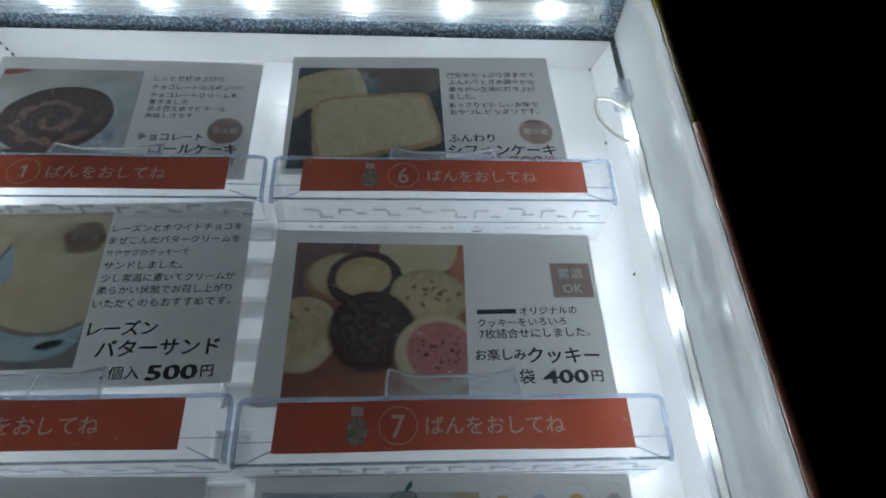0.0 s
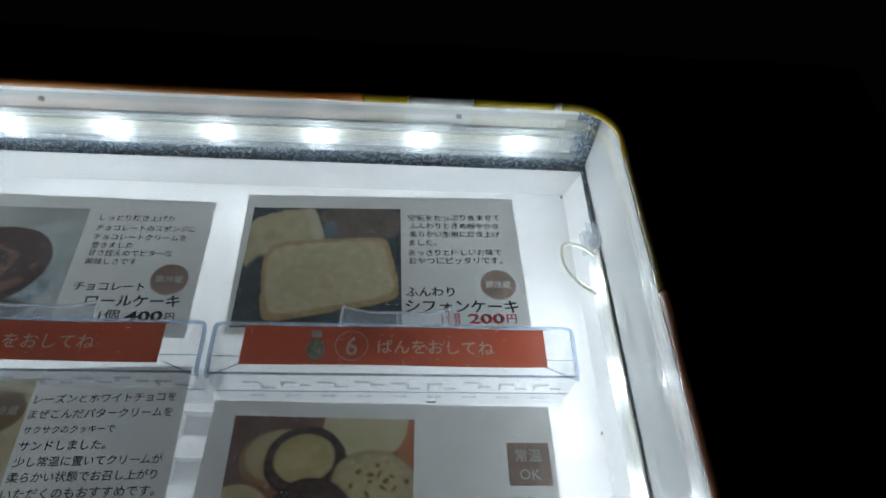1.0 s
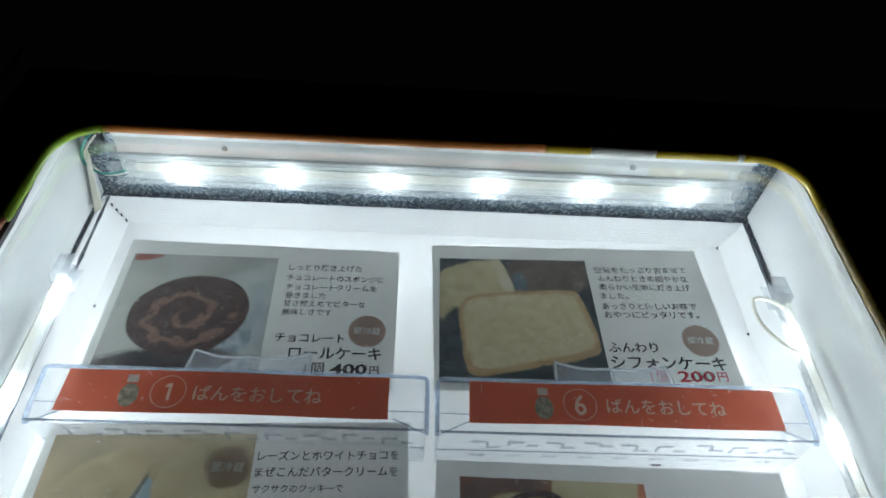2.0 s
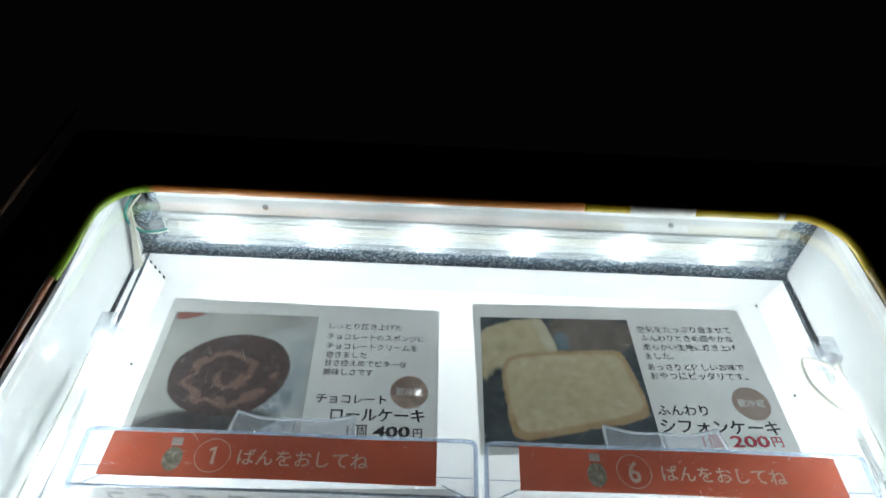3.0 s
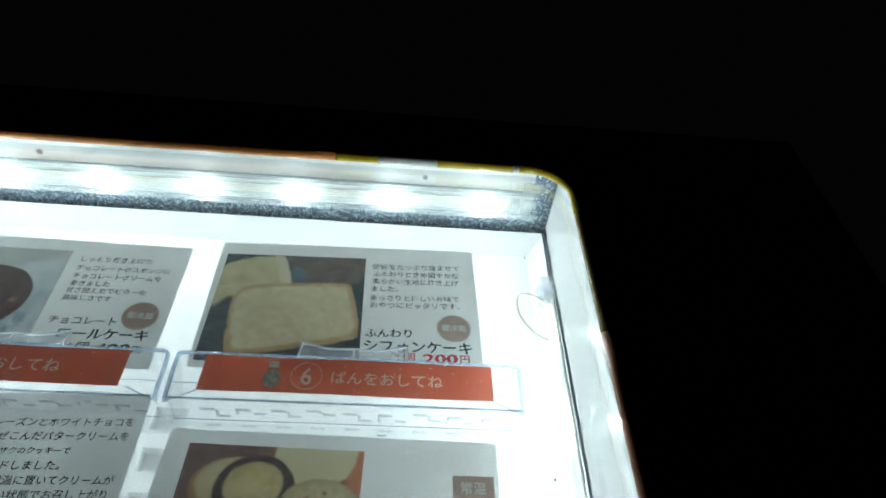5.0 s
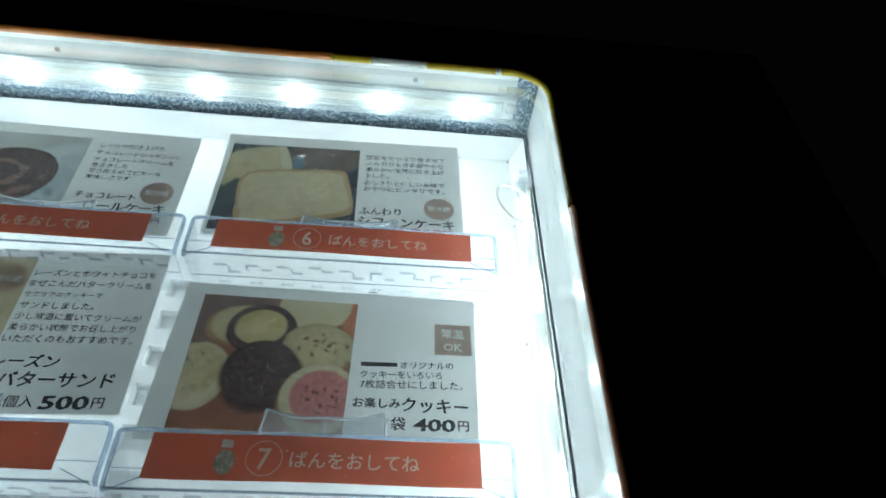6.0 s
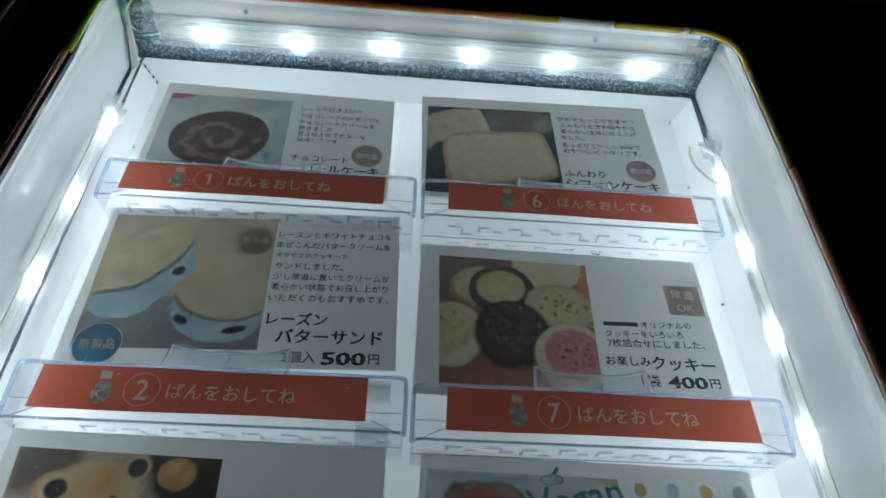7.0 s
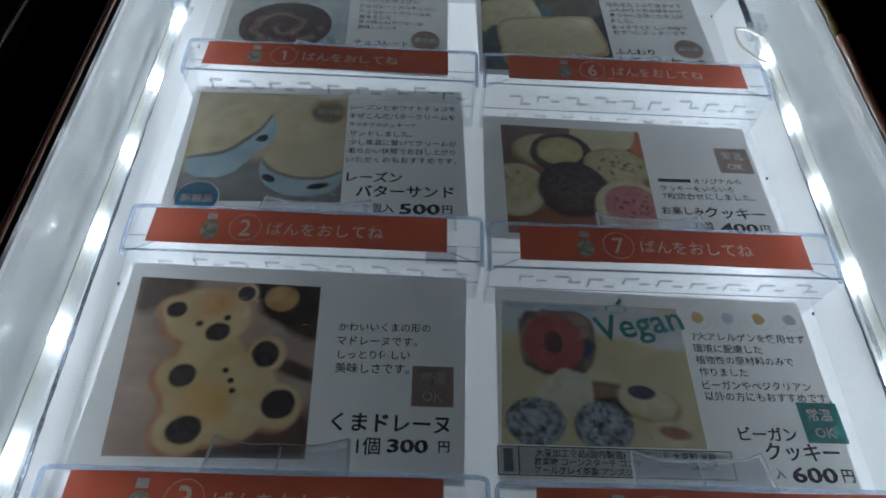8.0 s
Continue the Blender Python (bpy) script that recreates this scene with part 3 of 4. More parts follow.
class Canvas:
    """A picture as colours over places, in millimetres on its card; shapes are laid over one another with soft edges."""

    def __init__(self, u, v):
        self.u, self.v, self.rgb = u, v, np.zeros((*u.shape, 3))

    def lay(self, mask, c1, c2, scale, seed):
        g = np.clip(grain(self.u, self.v, scale, seed) * 1.6 - 0.3, 0, 1)[..., None]
        self.rgb = self.rgb * (1 - mask[..., None]) + mask[..., None] * (np.array(c1) * (1 - g) + np.array(c2) * g)

    def fill(self, c1, c2, scale=20.0, seed=1.0):
        self.lay(np.ones_like(self.u), c1, c2, scale, seed)

    def oval(self, cu, cv, ru, rv, c1, c2, turn=0.0, scale=6.0, soft=0.9, seed=1.0, wob=0.05, shade=0.0):
        a = radians(turn)
        du, dv = self.u - cu, self.v - cv
        x, y = (du * math.cos(a) + dv * math.sin(a)) / ru, (-du * math.sin(a) + dv * math.cos(a)) / rv
        d = np.hypot(x, y)
        w = (grain(x * 1.4 + 9, y * 1.4 + 9, 1.0, seed) - 0.5) * 2 * wob
        mask = np.clip((1 + w - d) * min(ru, rv) / soft + 0.5, 0, 1)
        self.lay(mask, c1, c2, scale, seed)
        if shade:
            self.rgb *= 1 - (mask * shade * np.clip(d, 0, 1) ** 3)[..., None]
        return x, y, d, mask

    def shape(self, points, c1, c2, scale=8.0, soft=0.9, seed=1.0, wob=0.6):
        u = self.u + (grain(self.u, self.v, 7.0, seed + 5) - 0.5) * 2 * wob
        v = self.v + (grain(self.u, self.v, 7.0, seed + 8) - 0.5) * 2 * wob
        for _ in range(2 if wob else 0):
            points = [q for a, b in zip(points, points[1:] + points[:1]) for q in ((0.8 * a[0] + 0.2 * b[0], 0.8 * a[1] + 0.2 * b[1]), (0.2 * a[0] + 0.8 * b[0], 0.2 * a[1] + 0.8 * b[1]))]
        inside, near = np.zeros(u.shape, bool), np.full(u.shape, 1e9)
        for (x0, y0), (x1, y1) in zip(points, points[1:] + points[:1]):
            cross = (y0 > v) != (y1 > v)
            with np.errstate(divide="ignore", invalid="ignore"):
                inside ^= cross & (u < (x1 - x0) * (v - y0) / (y1 - y0) + x0)
            length = max((x1 - x0) ** 2 + (y1 - y0) ** 2, 1e-9)
            t = np.clip(((u - x0) * (x1 - x0) + (v - y0) * (y1 - y0)) / length, 0, 1)
            near = np.minimum(near, np.hypot(u - x0 - t * (x1 - x0), v - y0 - t * (y1 - y0)))
        mask = np.clip(np.where(inside, near, -near) / soft + 0.5, 0, 1)
        self.lay(mask, c1, c2, scale, seed)
        return mask

    def specks(self, cu, cv, ru, rv, count, size, colour, seed):
        rnd = random.Random(seed)
        for k in range(count):
            a, q = rnd.uniform(0, 6.28), rnd.uniform(0.05, 0.85) ** 0.5
            self.oval(cu + ru * q * math.cos(a), cv + rv * q * math.sin(a), size * rnd.uniform(0.6, 1.4), size * rnd.uniform(0.35, 0.8), colour, colour, rnd.uniform(0, 180), soft=0.7, seed=k, wob=0.3)


def photo(c, quad, painter, name="photo", nu=150, nv=150):
    """A printed picture that fills the four-cornered gap in its card's sheet."""
    s, t = np.meshgrid(np.linspace(0, 1, nu + 1), np.linspace(0, 1, nv + 1))
    p = [np.array(q, float) for q in quad]
    place = (1 - t)[..., None] * ((1 - s)[..., None] * p[0] + s[..., None] * p[1]) + t[..., None] * ((1 - s)[..., None] * p[3] + s[..., None] * p[2])
    can = Canvas(place[..., 0], place[..., 1])
    painter(can)
    flat_place = place.reshape(-1, 2) / 1000
    verts = np.stack([flat_place[:, 0], np.zeros(len(flat_place)), -flat_place[:, 1]], 1)
    i = np.arange((nu + 1) * (nv + 1)).reshape(nv + 1, nu + 1)
    faces = np.stack([i[:-1, :-1], i[1:, :-1], i[1:, 1:], i[:-1, 1:]], -1).reshape(-1, 4)
    me = bpy.data.meshes.new(name)
    me.from_pydata(verts.tolist(), [], faces.tolist())
    col = me.attributes.new("print_colour", "FLOAT_COLOR", "POINT")
    can.rgb = 0.86 * can.rgb + 0.14 * can.rgb.mean(-1, keepdims=True)
    rgba = np.concatenate([np.clip(can.rgb.reshape(-1, 3), 0, 1) ** 1.1 * 0.84, np.ones((len(verts), 1))], 1)
    col.data.foreach_set("color", rgba.ravel())
    me.materials.append(PHOTO)
    ob = new(name, me)
    ob.parent = c
    return tagged(ob, "glossy printed product photo")


def pierced(outer, inner, y, material, parent, name, label=""):
    """A flat sheet bounded by the outer loop (millimetres), with the inner loops left out where something else fills them."""
    bm = bmesh.new()
    for lp in [outer, *inner]:
        vs = [bm.verts.new((u / 1000, y, -v / 1000)) for u, v in lp]
        for k in range(len(vs)):
            bm.edges.new((vs[k], vs[(k + 1) % len(vs)]))
    bmesh.ops.triangle_fill(bm, use_beauty=True, use_dissolve=False, edges=bm.edges[:])
    bm.normal_update()
    for f in bm.faces:
        if f.normal.y > 0:
            f.normal_flip()
    return part(name, bm, material, parent, label)


def outlines(ob):
    """The closed outlines of a flat printed shape, in millimetres."""
    bm = bmesh.new()
    bm.from_mesh(ob.data)
    bmesh.ops.remove_doubles(bm, verts=bm.verts[:], dist=1e-6)
    link = {}
    for e in bm.edges:
        if len(e.link_faces) == 1:
            a, b = e.verts
            link.setdefault(a, []).append(b)
            link.setdefault(b, []).append(a)
    loops, seen = [], set()
    for v in list(link):
        if v in seen or len(link[v]) != 2:
            continue
        lp, last, cur = [], None, v
        while cur not in seen:
            seen.add(cur)
            lp.append((cur.co.x * 1000, -cur.co.z * 1000))
            ahead = [w for w in link[cur] if w is not last and w not in seen]
            if not ahead:
                break
            last, cur = cur, ahead[0]
        if len(lp) > 2:
            loops.append(lp)
    bm.free()
    return loops


# ---- card holders ----
def holder(x0, x1, top, strip_x, number, ring_u, text_u, emblem_u):
    """A clear acrylic card holder: front wall, floor with embossed ribs, cheeks, bead, clip and number strip."""
    h = thing("card_holder", (x0, 0, top), "clear acrylic card holder with a red number strip", "card holder", "card holders in the window")
    w, low = x1 - x0, -0.0335
    part("front_wall", box(0, w, 0.0012, 0.0026, low, 0.0, 0.0005), CLEAR, h)
    part("top_bead", pipe([(0.004, 0.0018, 0.0002), (w - 0.004, 0.0018, 0.0002)], 0.0013, 8), CLEAR_EDGE, h, "bluish polished edge", True)
    for a, b in (((0.004, 0.0018, 0.0), (0.0, 0.0030, -0.006)), ((w - 0.004, 0.0018, 0.0), (w, 0.0030, -0.006))):
        part("corner_bead", pipe(spline([a, ((a[0] + 3 * b[0]) / 4, 0.0019, -0.0012), b, (b[0], 0.0042, low + 0.004), (b[0], 0.007, low)], 5), 0.0014, 8), CLEAR_EDGE, h, "bluish rounded corner", True)
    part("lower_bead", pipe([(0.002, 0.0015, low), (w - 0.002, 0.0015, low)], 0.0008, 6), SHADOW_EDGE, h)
    part("middle_line", box(0.002, w - 0.002, 0.0026, 0.0032, low + 0.0115, low + 0.0119), CLEAR_EDGE, h)
    part("floor", box(0, w, 0.0028, 0.052, low, low + 0.0014, 0.0004), FROST, h, "scuffed clear floor")
    part("back_step", box(0.001, w - 0.001, 0.0500, 0.0516, low + 0.0016, low + 0.010, 0.0004), CLEAR, h)
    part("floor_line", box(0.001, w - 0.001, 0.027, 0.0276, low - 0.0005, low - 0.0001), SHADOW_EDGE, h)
    for x in (0.0004, w - 0.0018):
        bm = bmesh.new()
        side = [(0.004, low + 0.0016), (0.050, low + 0.0016), (0.050, low + 0.012), (0.004, -0.003)]
        a = [bm.verts.new((x, y, z)) for y, z in side]
        b = [bm.verts.new((x + 0.0014, y, z)) for y, z in side]
        bm.faces.new(a)
        bm.faces.new(b[::-1])
        for k in range(4):
            bm.faces.new((a[k], b[k], b[(k + 1) % 4], a[(k + 1) % 4]))
        bmesh.ops.recalc_face_normals(bm, faces=bm.faces[:])
        part("cheek", bm, CLEAR, h)
        part("gusset", pipe([(x + 0.0007, 0.004, low - 0.001), (x + (0.018 if x < 0.1 else -0.018), 0.004, low + 0.0075)], 0.0004, 6), CLEAR_EDGE, h)
    rnd = random.Random(number)
    for k in range(9):
        x = 0.020 + 0.0226 * k
        if x + 0.014 < w:
            y0, d = rnd.uniform(0.009, 0.013), rnd.uniform(0.006, 0.011)
            turn = rnd.choice((0, 1))
            part("embossed_slot", box(x, x + 0.0095, y0, y0 + 0.0022, low - 0.0009, low - 0.0002, 0.0002), EMBOSS, h)
            part("embossed_rib", box(x + 0.0098 * turn, x + 0.0098 * turn + 0.0018, y0 + 0.0024, y0 + d, low - 0.0010, low - 0.0002, 0.0002), EMBOSS, h)
            part("embossed_slot", box(x + 0.0115, x + 0.0185, y0 + d - 0.002, y0 + d, low - 0.0009, low - 0.0002, 0.0002), EMBOSS, h)
            part("embossed_slot", box(x + 0.001, x + 0.0050, 0.0330, 0.0350, low - 0.0009, low - 0.0002, 0.0002), EMBOSS, h)
            part("embossed_slot", box(x + 0.0065, x + 0.0105, 0.0330, 0.0350, low - 0.0009, low - 0.0002, 0.0002), EMBOSS, h)
    # the bent clip behind the strip, with a wavy top edge
    bm = bmesh.new()
    n, cx, half = 16, (x0 + x1) / 2 + (0.0 if x0 > 0 else 0.002) - x0, 0.0385
    for y in (0.0085, 0.0098):
        rows = []
        for z in (-0.015, 0.0):
            rows.append([bm.verts.new((cx - half + 2 * half * k / n, y, z)) for k in range(n + 1)])
        rows.append([bm.verts.new((cx - half * 0.95 + 1.9 * half * k / n, y + 0.006, 0.0212 - 0.0040 * math.sin(math.pi * k / n) ** 0.8 + 0.0006 * math.cos(4 * math.pi * k / n))) for k in range(n + 1)])
        for a, b in zip(rows, rows[1:]):
            for k in range(n):
                bm.faces.new((a[k], a[k + 1], b[k + 1], b[k]))
    part("clip", bm, CLEAR_CLIP, h, "bent clear plastic clip", True)
    wave = [(cx - half * 0.95 + 1.9 * half * k / n, 0.0152, 0.0212 - 0.0040 * math.sin(math.pi * k / n) ** 0.8 + 0.0006 * math.cos(4 * math.pi * k / n)) for k in range(n + 1)]
    part("clip_edge", pipe(wave, 0.0009, 6), EDGE_BRIGHT, h, "", True)
    for s in (-1, 1):
        part("clip_edge", pipe([(cx + s * half, 0.009, -0.002), (cx + s * half * 0.95, 0.0152, 0.0212)], 0.0010, 6), EDGE_BRIGHT, h)
    part("clip_edge", pipe([(cx, 0.0095, -0.002), (cx, 0.0152, 0.0172)], 0.0007, 6), EDGE_BRIGHT, h)
    # the printed strip
    strip = new("number_strip")
    strip.parent = h
    strip.location = (strip_x - x0, 0.0006, -0.0014)
    tagged(strip, "orange-red printed strip with a white number")
    prints = [
        ring(ring_u, 13.2, 10.2, 0.42, 0, STRIP_TEXT, strip, "number_ring"),
        flat([(ring_u + q, 13.2 + v) for q, v in ((0.0, -5.2), (1.5, -5.2), (1.5, 5.2), (-0.2, 5.2), (-0.2, -3.0), (-2.2, -2.3), (-2.2, -3.9))], 0, STRIP_TEXT, strip, "number") if number == 1 else words(str(number), ring_u - 3.6, 13.2, ring_u + 3.6, 13.2, strip, 0, STRIP_TEXT, 0.012, 1.12, "number"),
        words("ばんをおしてね", text_u[0], 13.6, text_u[1], 13.9, strip, 0, STRIP_TEXT, 0.008),
        flat(round_shape(emblem_u, 16.0, 5.6, 7.2, 0, 0.02, 24, 3), 0, ink((0.13, 0.14, 0.10), (0.46, 0.45, 0.38), 260.0), strip, "plain_emblem"),
        flat([(emblem_u - 3.2, 3.0), (emblem_u + 3.0, 3.3), (emblem_u + 3.2, 8.0), (emblem_u - 3.3, 7.9)], 0, ink((0.46, 0.45, 0.42), (0.54, 0.53, 0.5), 300.0), strip, "plain_emblem"),
    ]
    border = [(0.8 + 188.2 * k / 10, 0.35 * math.sin(k * 0.9 + number)) for k in range(11)] + [(189.2 - 189.2 * k / 10, 26.5 + 0.3 * math.sin(k * 0.8 + number)) for k in range(11)]
    pierced(border, [lp for q in prints for lp in outlines(q)], 0.0, STRIP_RED, strip, "strip_sheet", "orange-red paper")
    return h


holder(-0.229, -0.002, 1.5035, -0.2140, 1, 61.0, (75.5, 150.0), 39.0)
holder(0.004, 0.231, 1.5030, 0.0225, 6, 67.0, (83.0, 156.0), 45.0)
holder(-0.2275, -0.001, 1.3405, -0.2130, 2, 60.0, (74.0, 148.0), 38.0)
holder(0.0035, 0.232, 1.3375, 0.0228, 7, 64.6, (79.0, 153.0), 43.0)
holder(-0.2275, -0.001, 1.1760, -0.2130, 3, 60.0, (74.0, 148.0), 38.0)
holder(0.0035, 0.232, 1.1735, 0.0228, 8, 64.6, (79.0, 153.0), 43.0)


# ---- product cards ----
def card(x, y, z, tl, tr, height, label, quad, painter, lean=0.0, swing=0.0):
    """A laminated product card. Corners in millimetres from the point (x, z) on its plane."""
    c = thing("product_card", (x, y, z), label, "product card", "product cards in the window")
    c.rotation_euler = (radians(-lean), 0, radians(swing))
    d = Vector((tr[0] - tl[0], tr[1] - tl[1]))
    down = Vector((-d.y, d.x)).normalized() * height
    p = [Vector(tl), Vector(tr), Vector(tr) + down, Vector(tl) + down]
    pierced([tuple(q) for q in p], [quad], 0.0, SHEET, c, "sheet", "grey-white laminated paper")
    photo(c, quad, painter)
    return c


def badge(c, u, v, text, r=13.0, square=False, material=None, size=None):
    if square:
        flat([(u - r, v - r), (u + r, v - r), (u + r, v + r), (u - r, v + r)], 4, material or BADGE, c, "badge")
        words(text[0], u - 0.62 * r, v - 0.38 * r, u + 0.62 * r, v - 0.38 * r, c, 5, BADGE_TEXT)
        words(text[1], u - 0.5 * r, v + 0.48 * r, u + 0.5 * r, v + 0.48 * r, c, 5, BADGE_TEXT)
    else:
        flat(round_shape(u, v, r, r, 0, 0.0), 4, material or BADGE, c, "badge")
        words(text, u - 0.72 * r, v, u + 0.72 * r, v, c, 5, BADGE_TEXT, 0.008)


# chocolate roll
def roll_photo(p):
    p.fill((0.36, 0.38, 0.36), (0.56, 0.58, 0.55), 34.0, 1)
    p.shape([(13, 19), (36, 19.5), (30, 23), (14, 27)], (0.34, 0.09, 0.06), (0.40, 0.12, 0.08))
    p.shape([(70, 40), (117, 22), (119, 110), (86, 118)], (0.36, 0.44, 0.48), (0.60, 0.64, 0.64), 12.0, 4.0, 3, 3.0)
    p.shape([(88, 92), (104, 76), (112, 88), (96, 108)], (0.20, 0.28, 0.34), (0.55, 0.62, 0.66), 4.0, 2.0, 6, 2.0)
    p.oval(58, 112, 50, 15, (0.03, 0.03, 0.035), (0.10, 0.10, 0.10), -6, 10.0, 4.0, 4, 0.1)
    x, y, d, mask = p.oval(64, 70, 40.5, 33, (0.06, 0.028, 0.024), (0.12, 0.065, 0.055), -14, 3.0, 1.0, 2, 0.05)
    turn = np.arctan2(y, x)
    wave = d * 1.75 + turn / (2 * math.pi) + (grain(p.u, p.v, 8.0, 7) - 0.5) * 0.85
    cream = np.clip((np.abs((wave % 1.0) - 0.62) * -1 + 0.21) * 9, 0, 1) * np.clip((0.86 - d) * 12, 0, 1) * np.clip((d - 0.1) * 10, 0, 1) * mask
    p.lay(cream * (0.55 + 0.45 * grain(p.u, p.v, 1.6, 3)), (0.24, 0.12, 0.095), (0.38, 0.21, 0.165), 2.0, 5)
    p.shape([(84, 118), (108, 100), (112, 104), (96, 122)], (0.25, 0.33, 0.40), (0.62, 0.66, 0.68), 3.0, 1.5, 8, 1.5)
    p.shape([(62, 122), (118, 112), (119, 116), (70, 127)], (0.02, 0.02, 0.022), (0.05, 0.05, 0.05), 5.0, 1.0, 3)


c = card(-0.232, 0.030, 1.632, (7, 6), (207.5, 5), 119, "laminated card with a chocolate roll cake photo", [(12.5, 19), (117, 17), (119.8, 120), (13, 120)], roll_photo, 0.8, 1.2)
for s, q in (("しっとり焼き上げた", (126, 25, 180, 23.5)), ("チョコレートのスポンジに", (126, 34.5, 197, 33)), ("チョコレートクリームを", (126.5, 43, 192, 41.5)),
             ("巻きました", (127, 50.5, 156, 49.7)), ("甘さ控えめでビターな", (127, 57.5, 185, 56)), ("美味しさです", (127, 65, 162, 64))):
    words(s, *q, c)
badge(c, 188, 78, "要冷蔵")
words("チョコレート", 126, 86, 173, 85, c, 3, None, 0.02)
words("ロールケーキ", 137, 97.5, 199, 96, c, 3, None, 0.03)
words("1個", 149, 109, 162, 108.5, c)
words("400", 166, 108.5, 190, 107.5, c, 3, None, 0.045, 0.66)
words("円", 192, 108.5, 198, 108, c, 3, None, 0.02)


# chiffon cake
def chiffon_photo(p):
    p.fill((0.022, 0.045, 0.06), (0.075, 0.11, 0.125), 16.0, 2)
    p.shape([(52, 14), (118, 12), (118, 44), (62, 48)], (0.12, 0.09, 0.075), (0.19, 0.15, 0.125), 9.0, 3.0, 3, 1.5)
    p.shape([(58, 30), (66, 28), (70, 44), (60, 47)], (0.08, 0.16, 0.20), (0.14, 0.22, 0.26), 9.0, 3.0, 3, 1.5)
    p.shape([(2, 30), (24, 20), (44, 16), (50, 20), (57, 50), (20, 62), (8, 76), (2, 70)], (0.50, 0.43, 0.22), (0.64, 0.56, 0.33), 7.0, 2.2, 4, 1.5)
    p.shape([(41, 15), (51, 16), (61, 47), (53, 51)], (0.60, 0.54, 0.36), (0.68, 0.62, 0.44), 5.0, 1.6, 5, 1.0)
    p.shape([(4, 76), (16, 60), (22, 70), (26, 112), (6, 120)], (0.02, 0.04, 0.055), (0.06, 0.09, 0.10), 6.0, 4.0, 6)
    p.shape([(16, 53), (58, 46), (103, 43), (107, 47), (117, 88), (115, 97), (100, 103), (33, 118), (24, 116), (21, 108)], (0.46, 0.28, 0.11), (0.58, 0.42, 0.21), 3.0, 1.2, 5, 1.2)
    p.shape([(19, 55.5), (59, 49), (101, 46.5), (104, 50), (113, 87), (111.5, 93), (98, 98.5), (34, 113), (28, 110), (24.5, 103)], (0.58, 0.49, 0.27), (0.72, 0.63, 0.40), 3.5, 2.4, 8, 1.2)
    p.specks(66, 80, 40, 26, 34, 0.9, (0.52, 0.42, 0.21), 4)


c = card(0.002, 0.030, 1.636, (-2, 4), (206, -1), 125, "laminated card with a chiffon cake photo", [(4, 17), (116, 14), (118.8, 123), (4, 123)], chiffon_photo, 2.0)
for s, q in (("空気をたっぷり含ませて", (122, 23, 194, 20)), ("ふんわりときめ細やかな", (123, 31, 193, 28.7)), ("柔らかい生地に焼き上げ", (123, 39.3, 193, 37)),
             ("ました。", (123, 47.5, 144, 46.7)), ("あっさりと優しいお味で", (122.5, 57, 193, 54.3)), ("おやつにピッタリです。", (123, 64.5, 193, 62))):
    words(s, *q, c)
badge(c, 188, 84, "要冷蔵")
words("ふんわり", 121, 92, 156, 91, c, 3, None, 0.02)
words("シフォンケーキ", 121, 103.8, 201, 102.5, c, 3, None, 0.03)
words("1個", 146, 113.8, 159, 113.3, c, 3, RED_INK)
words("200", 165, 113, 190, 112.2, c, 3, RED_INK, 0.045, 0.66)
words("円", 192, 112.5, 199, 112.2, c, 3, RED_INK, 0.02)


# raisin butter sandwich
def sandwich_photo(p):
    p.fill((0.44, 0.35, 0.20), (0.60, 0.50, 0.31), 26.0, 3)
    p.shape([(2, 98), (40, 84), (80, 78), (128, 90), (128, 126), (2, 126)], (0.17, 0.175, 0.175), (0.28, 0.28, 0.275), 12.0, 6.0, 2, 2.0)
    p.shape([(2, 60), (20, 30), (52, 14), (65, 33), (61, 52), (38, 76), (10, 82), (2, 80)], (0.50, 0.40, 0.21), (0.64, 0.54, 0.32), 10.0, 1.4, 4, 1.2)
    p.shape([(9, 80), (36, 73.5), (57, 50), (64, 32), (71, 43), (72, 58), (58, 76), (44, 98), (20, 101), (11, 94)], (0.24, 0.38, 0.46), (0.42, 0.55, 0.61), 14.0, 1.0, 5, 0.8)
    p.shape([(9, 80), (36, 73.5), (57, 50), (64, 32), (65, 36), (58, 53.5), (38, 76.5), (10, 83)], (0.14, 0.13, 0.11), (0.26, 0.24, 0.2), 6.0, 1.6, 6, 0.6)
    p.oval(61, 59, 5.0, 3.4, (0.015, 0.015, 0.02), (0.04, 0.04, 0.045), -40, soft=1.0, seed=3, wob=0.15)
    p.shape([(66, 37), (82, 14), (122, 4), (128, 86), (112, 96), (88, 97), (72, 88), (64, 78), (73, 60)], (0.53, 0.44, 0.26), (0.66, 0.57, 0.37), 14.0, 1.4, 7, 1.0)
    p.shape([(64, 79), (74, 90), (92, 96), (112, 95), (125, 87), (125, 97), (120, 108), (104, 114), (86, 114), (70, 105), (64, 93)], (0.28, 0.42, 0.50), (0.46, 0.59, 0.64), 12.0, 1.0, 8, 0.8)
    p.shape([(64, 79), (74, 90), (92, 96), (112, 95), (125, 87), (125, 89), (112, 98), (92, 99), (73, 93), (64, 83)], (0.22, 0.17, 0.11), (0.34, 0.27, 0.18), 6.0, 1.6, 9, 0.5)
    p.oval(72, 98, 5.4, 3.2, (0.015, 0.015, 0.02), (0.04, 0.04, 0.045), 25, soft=1.0, seed=4, wob=0.15)
    p.oval(108, 104, 8, 2.7, (0.015, 0.015, 0.02), (0.04, 0.04, 0.045), -14, soft=1.0, seed=5, wob=0.2)


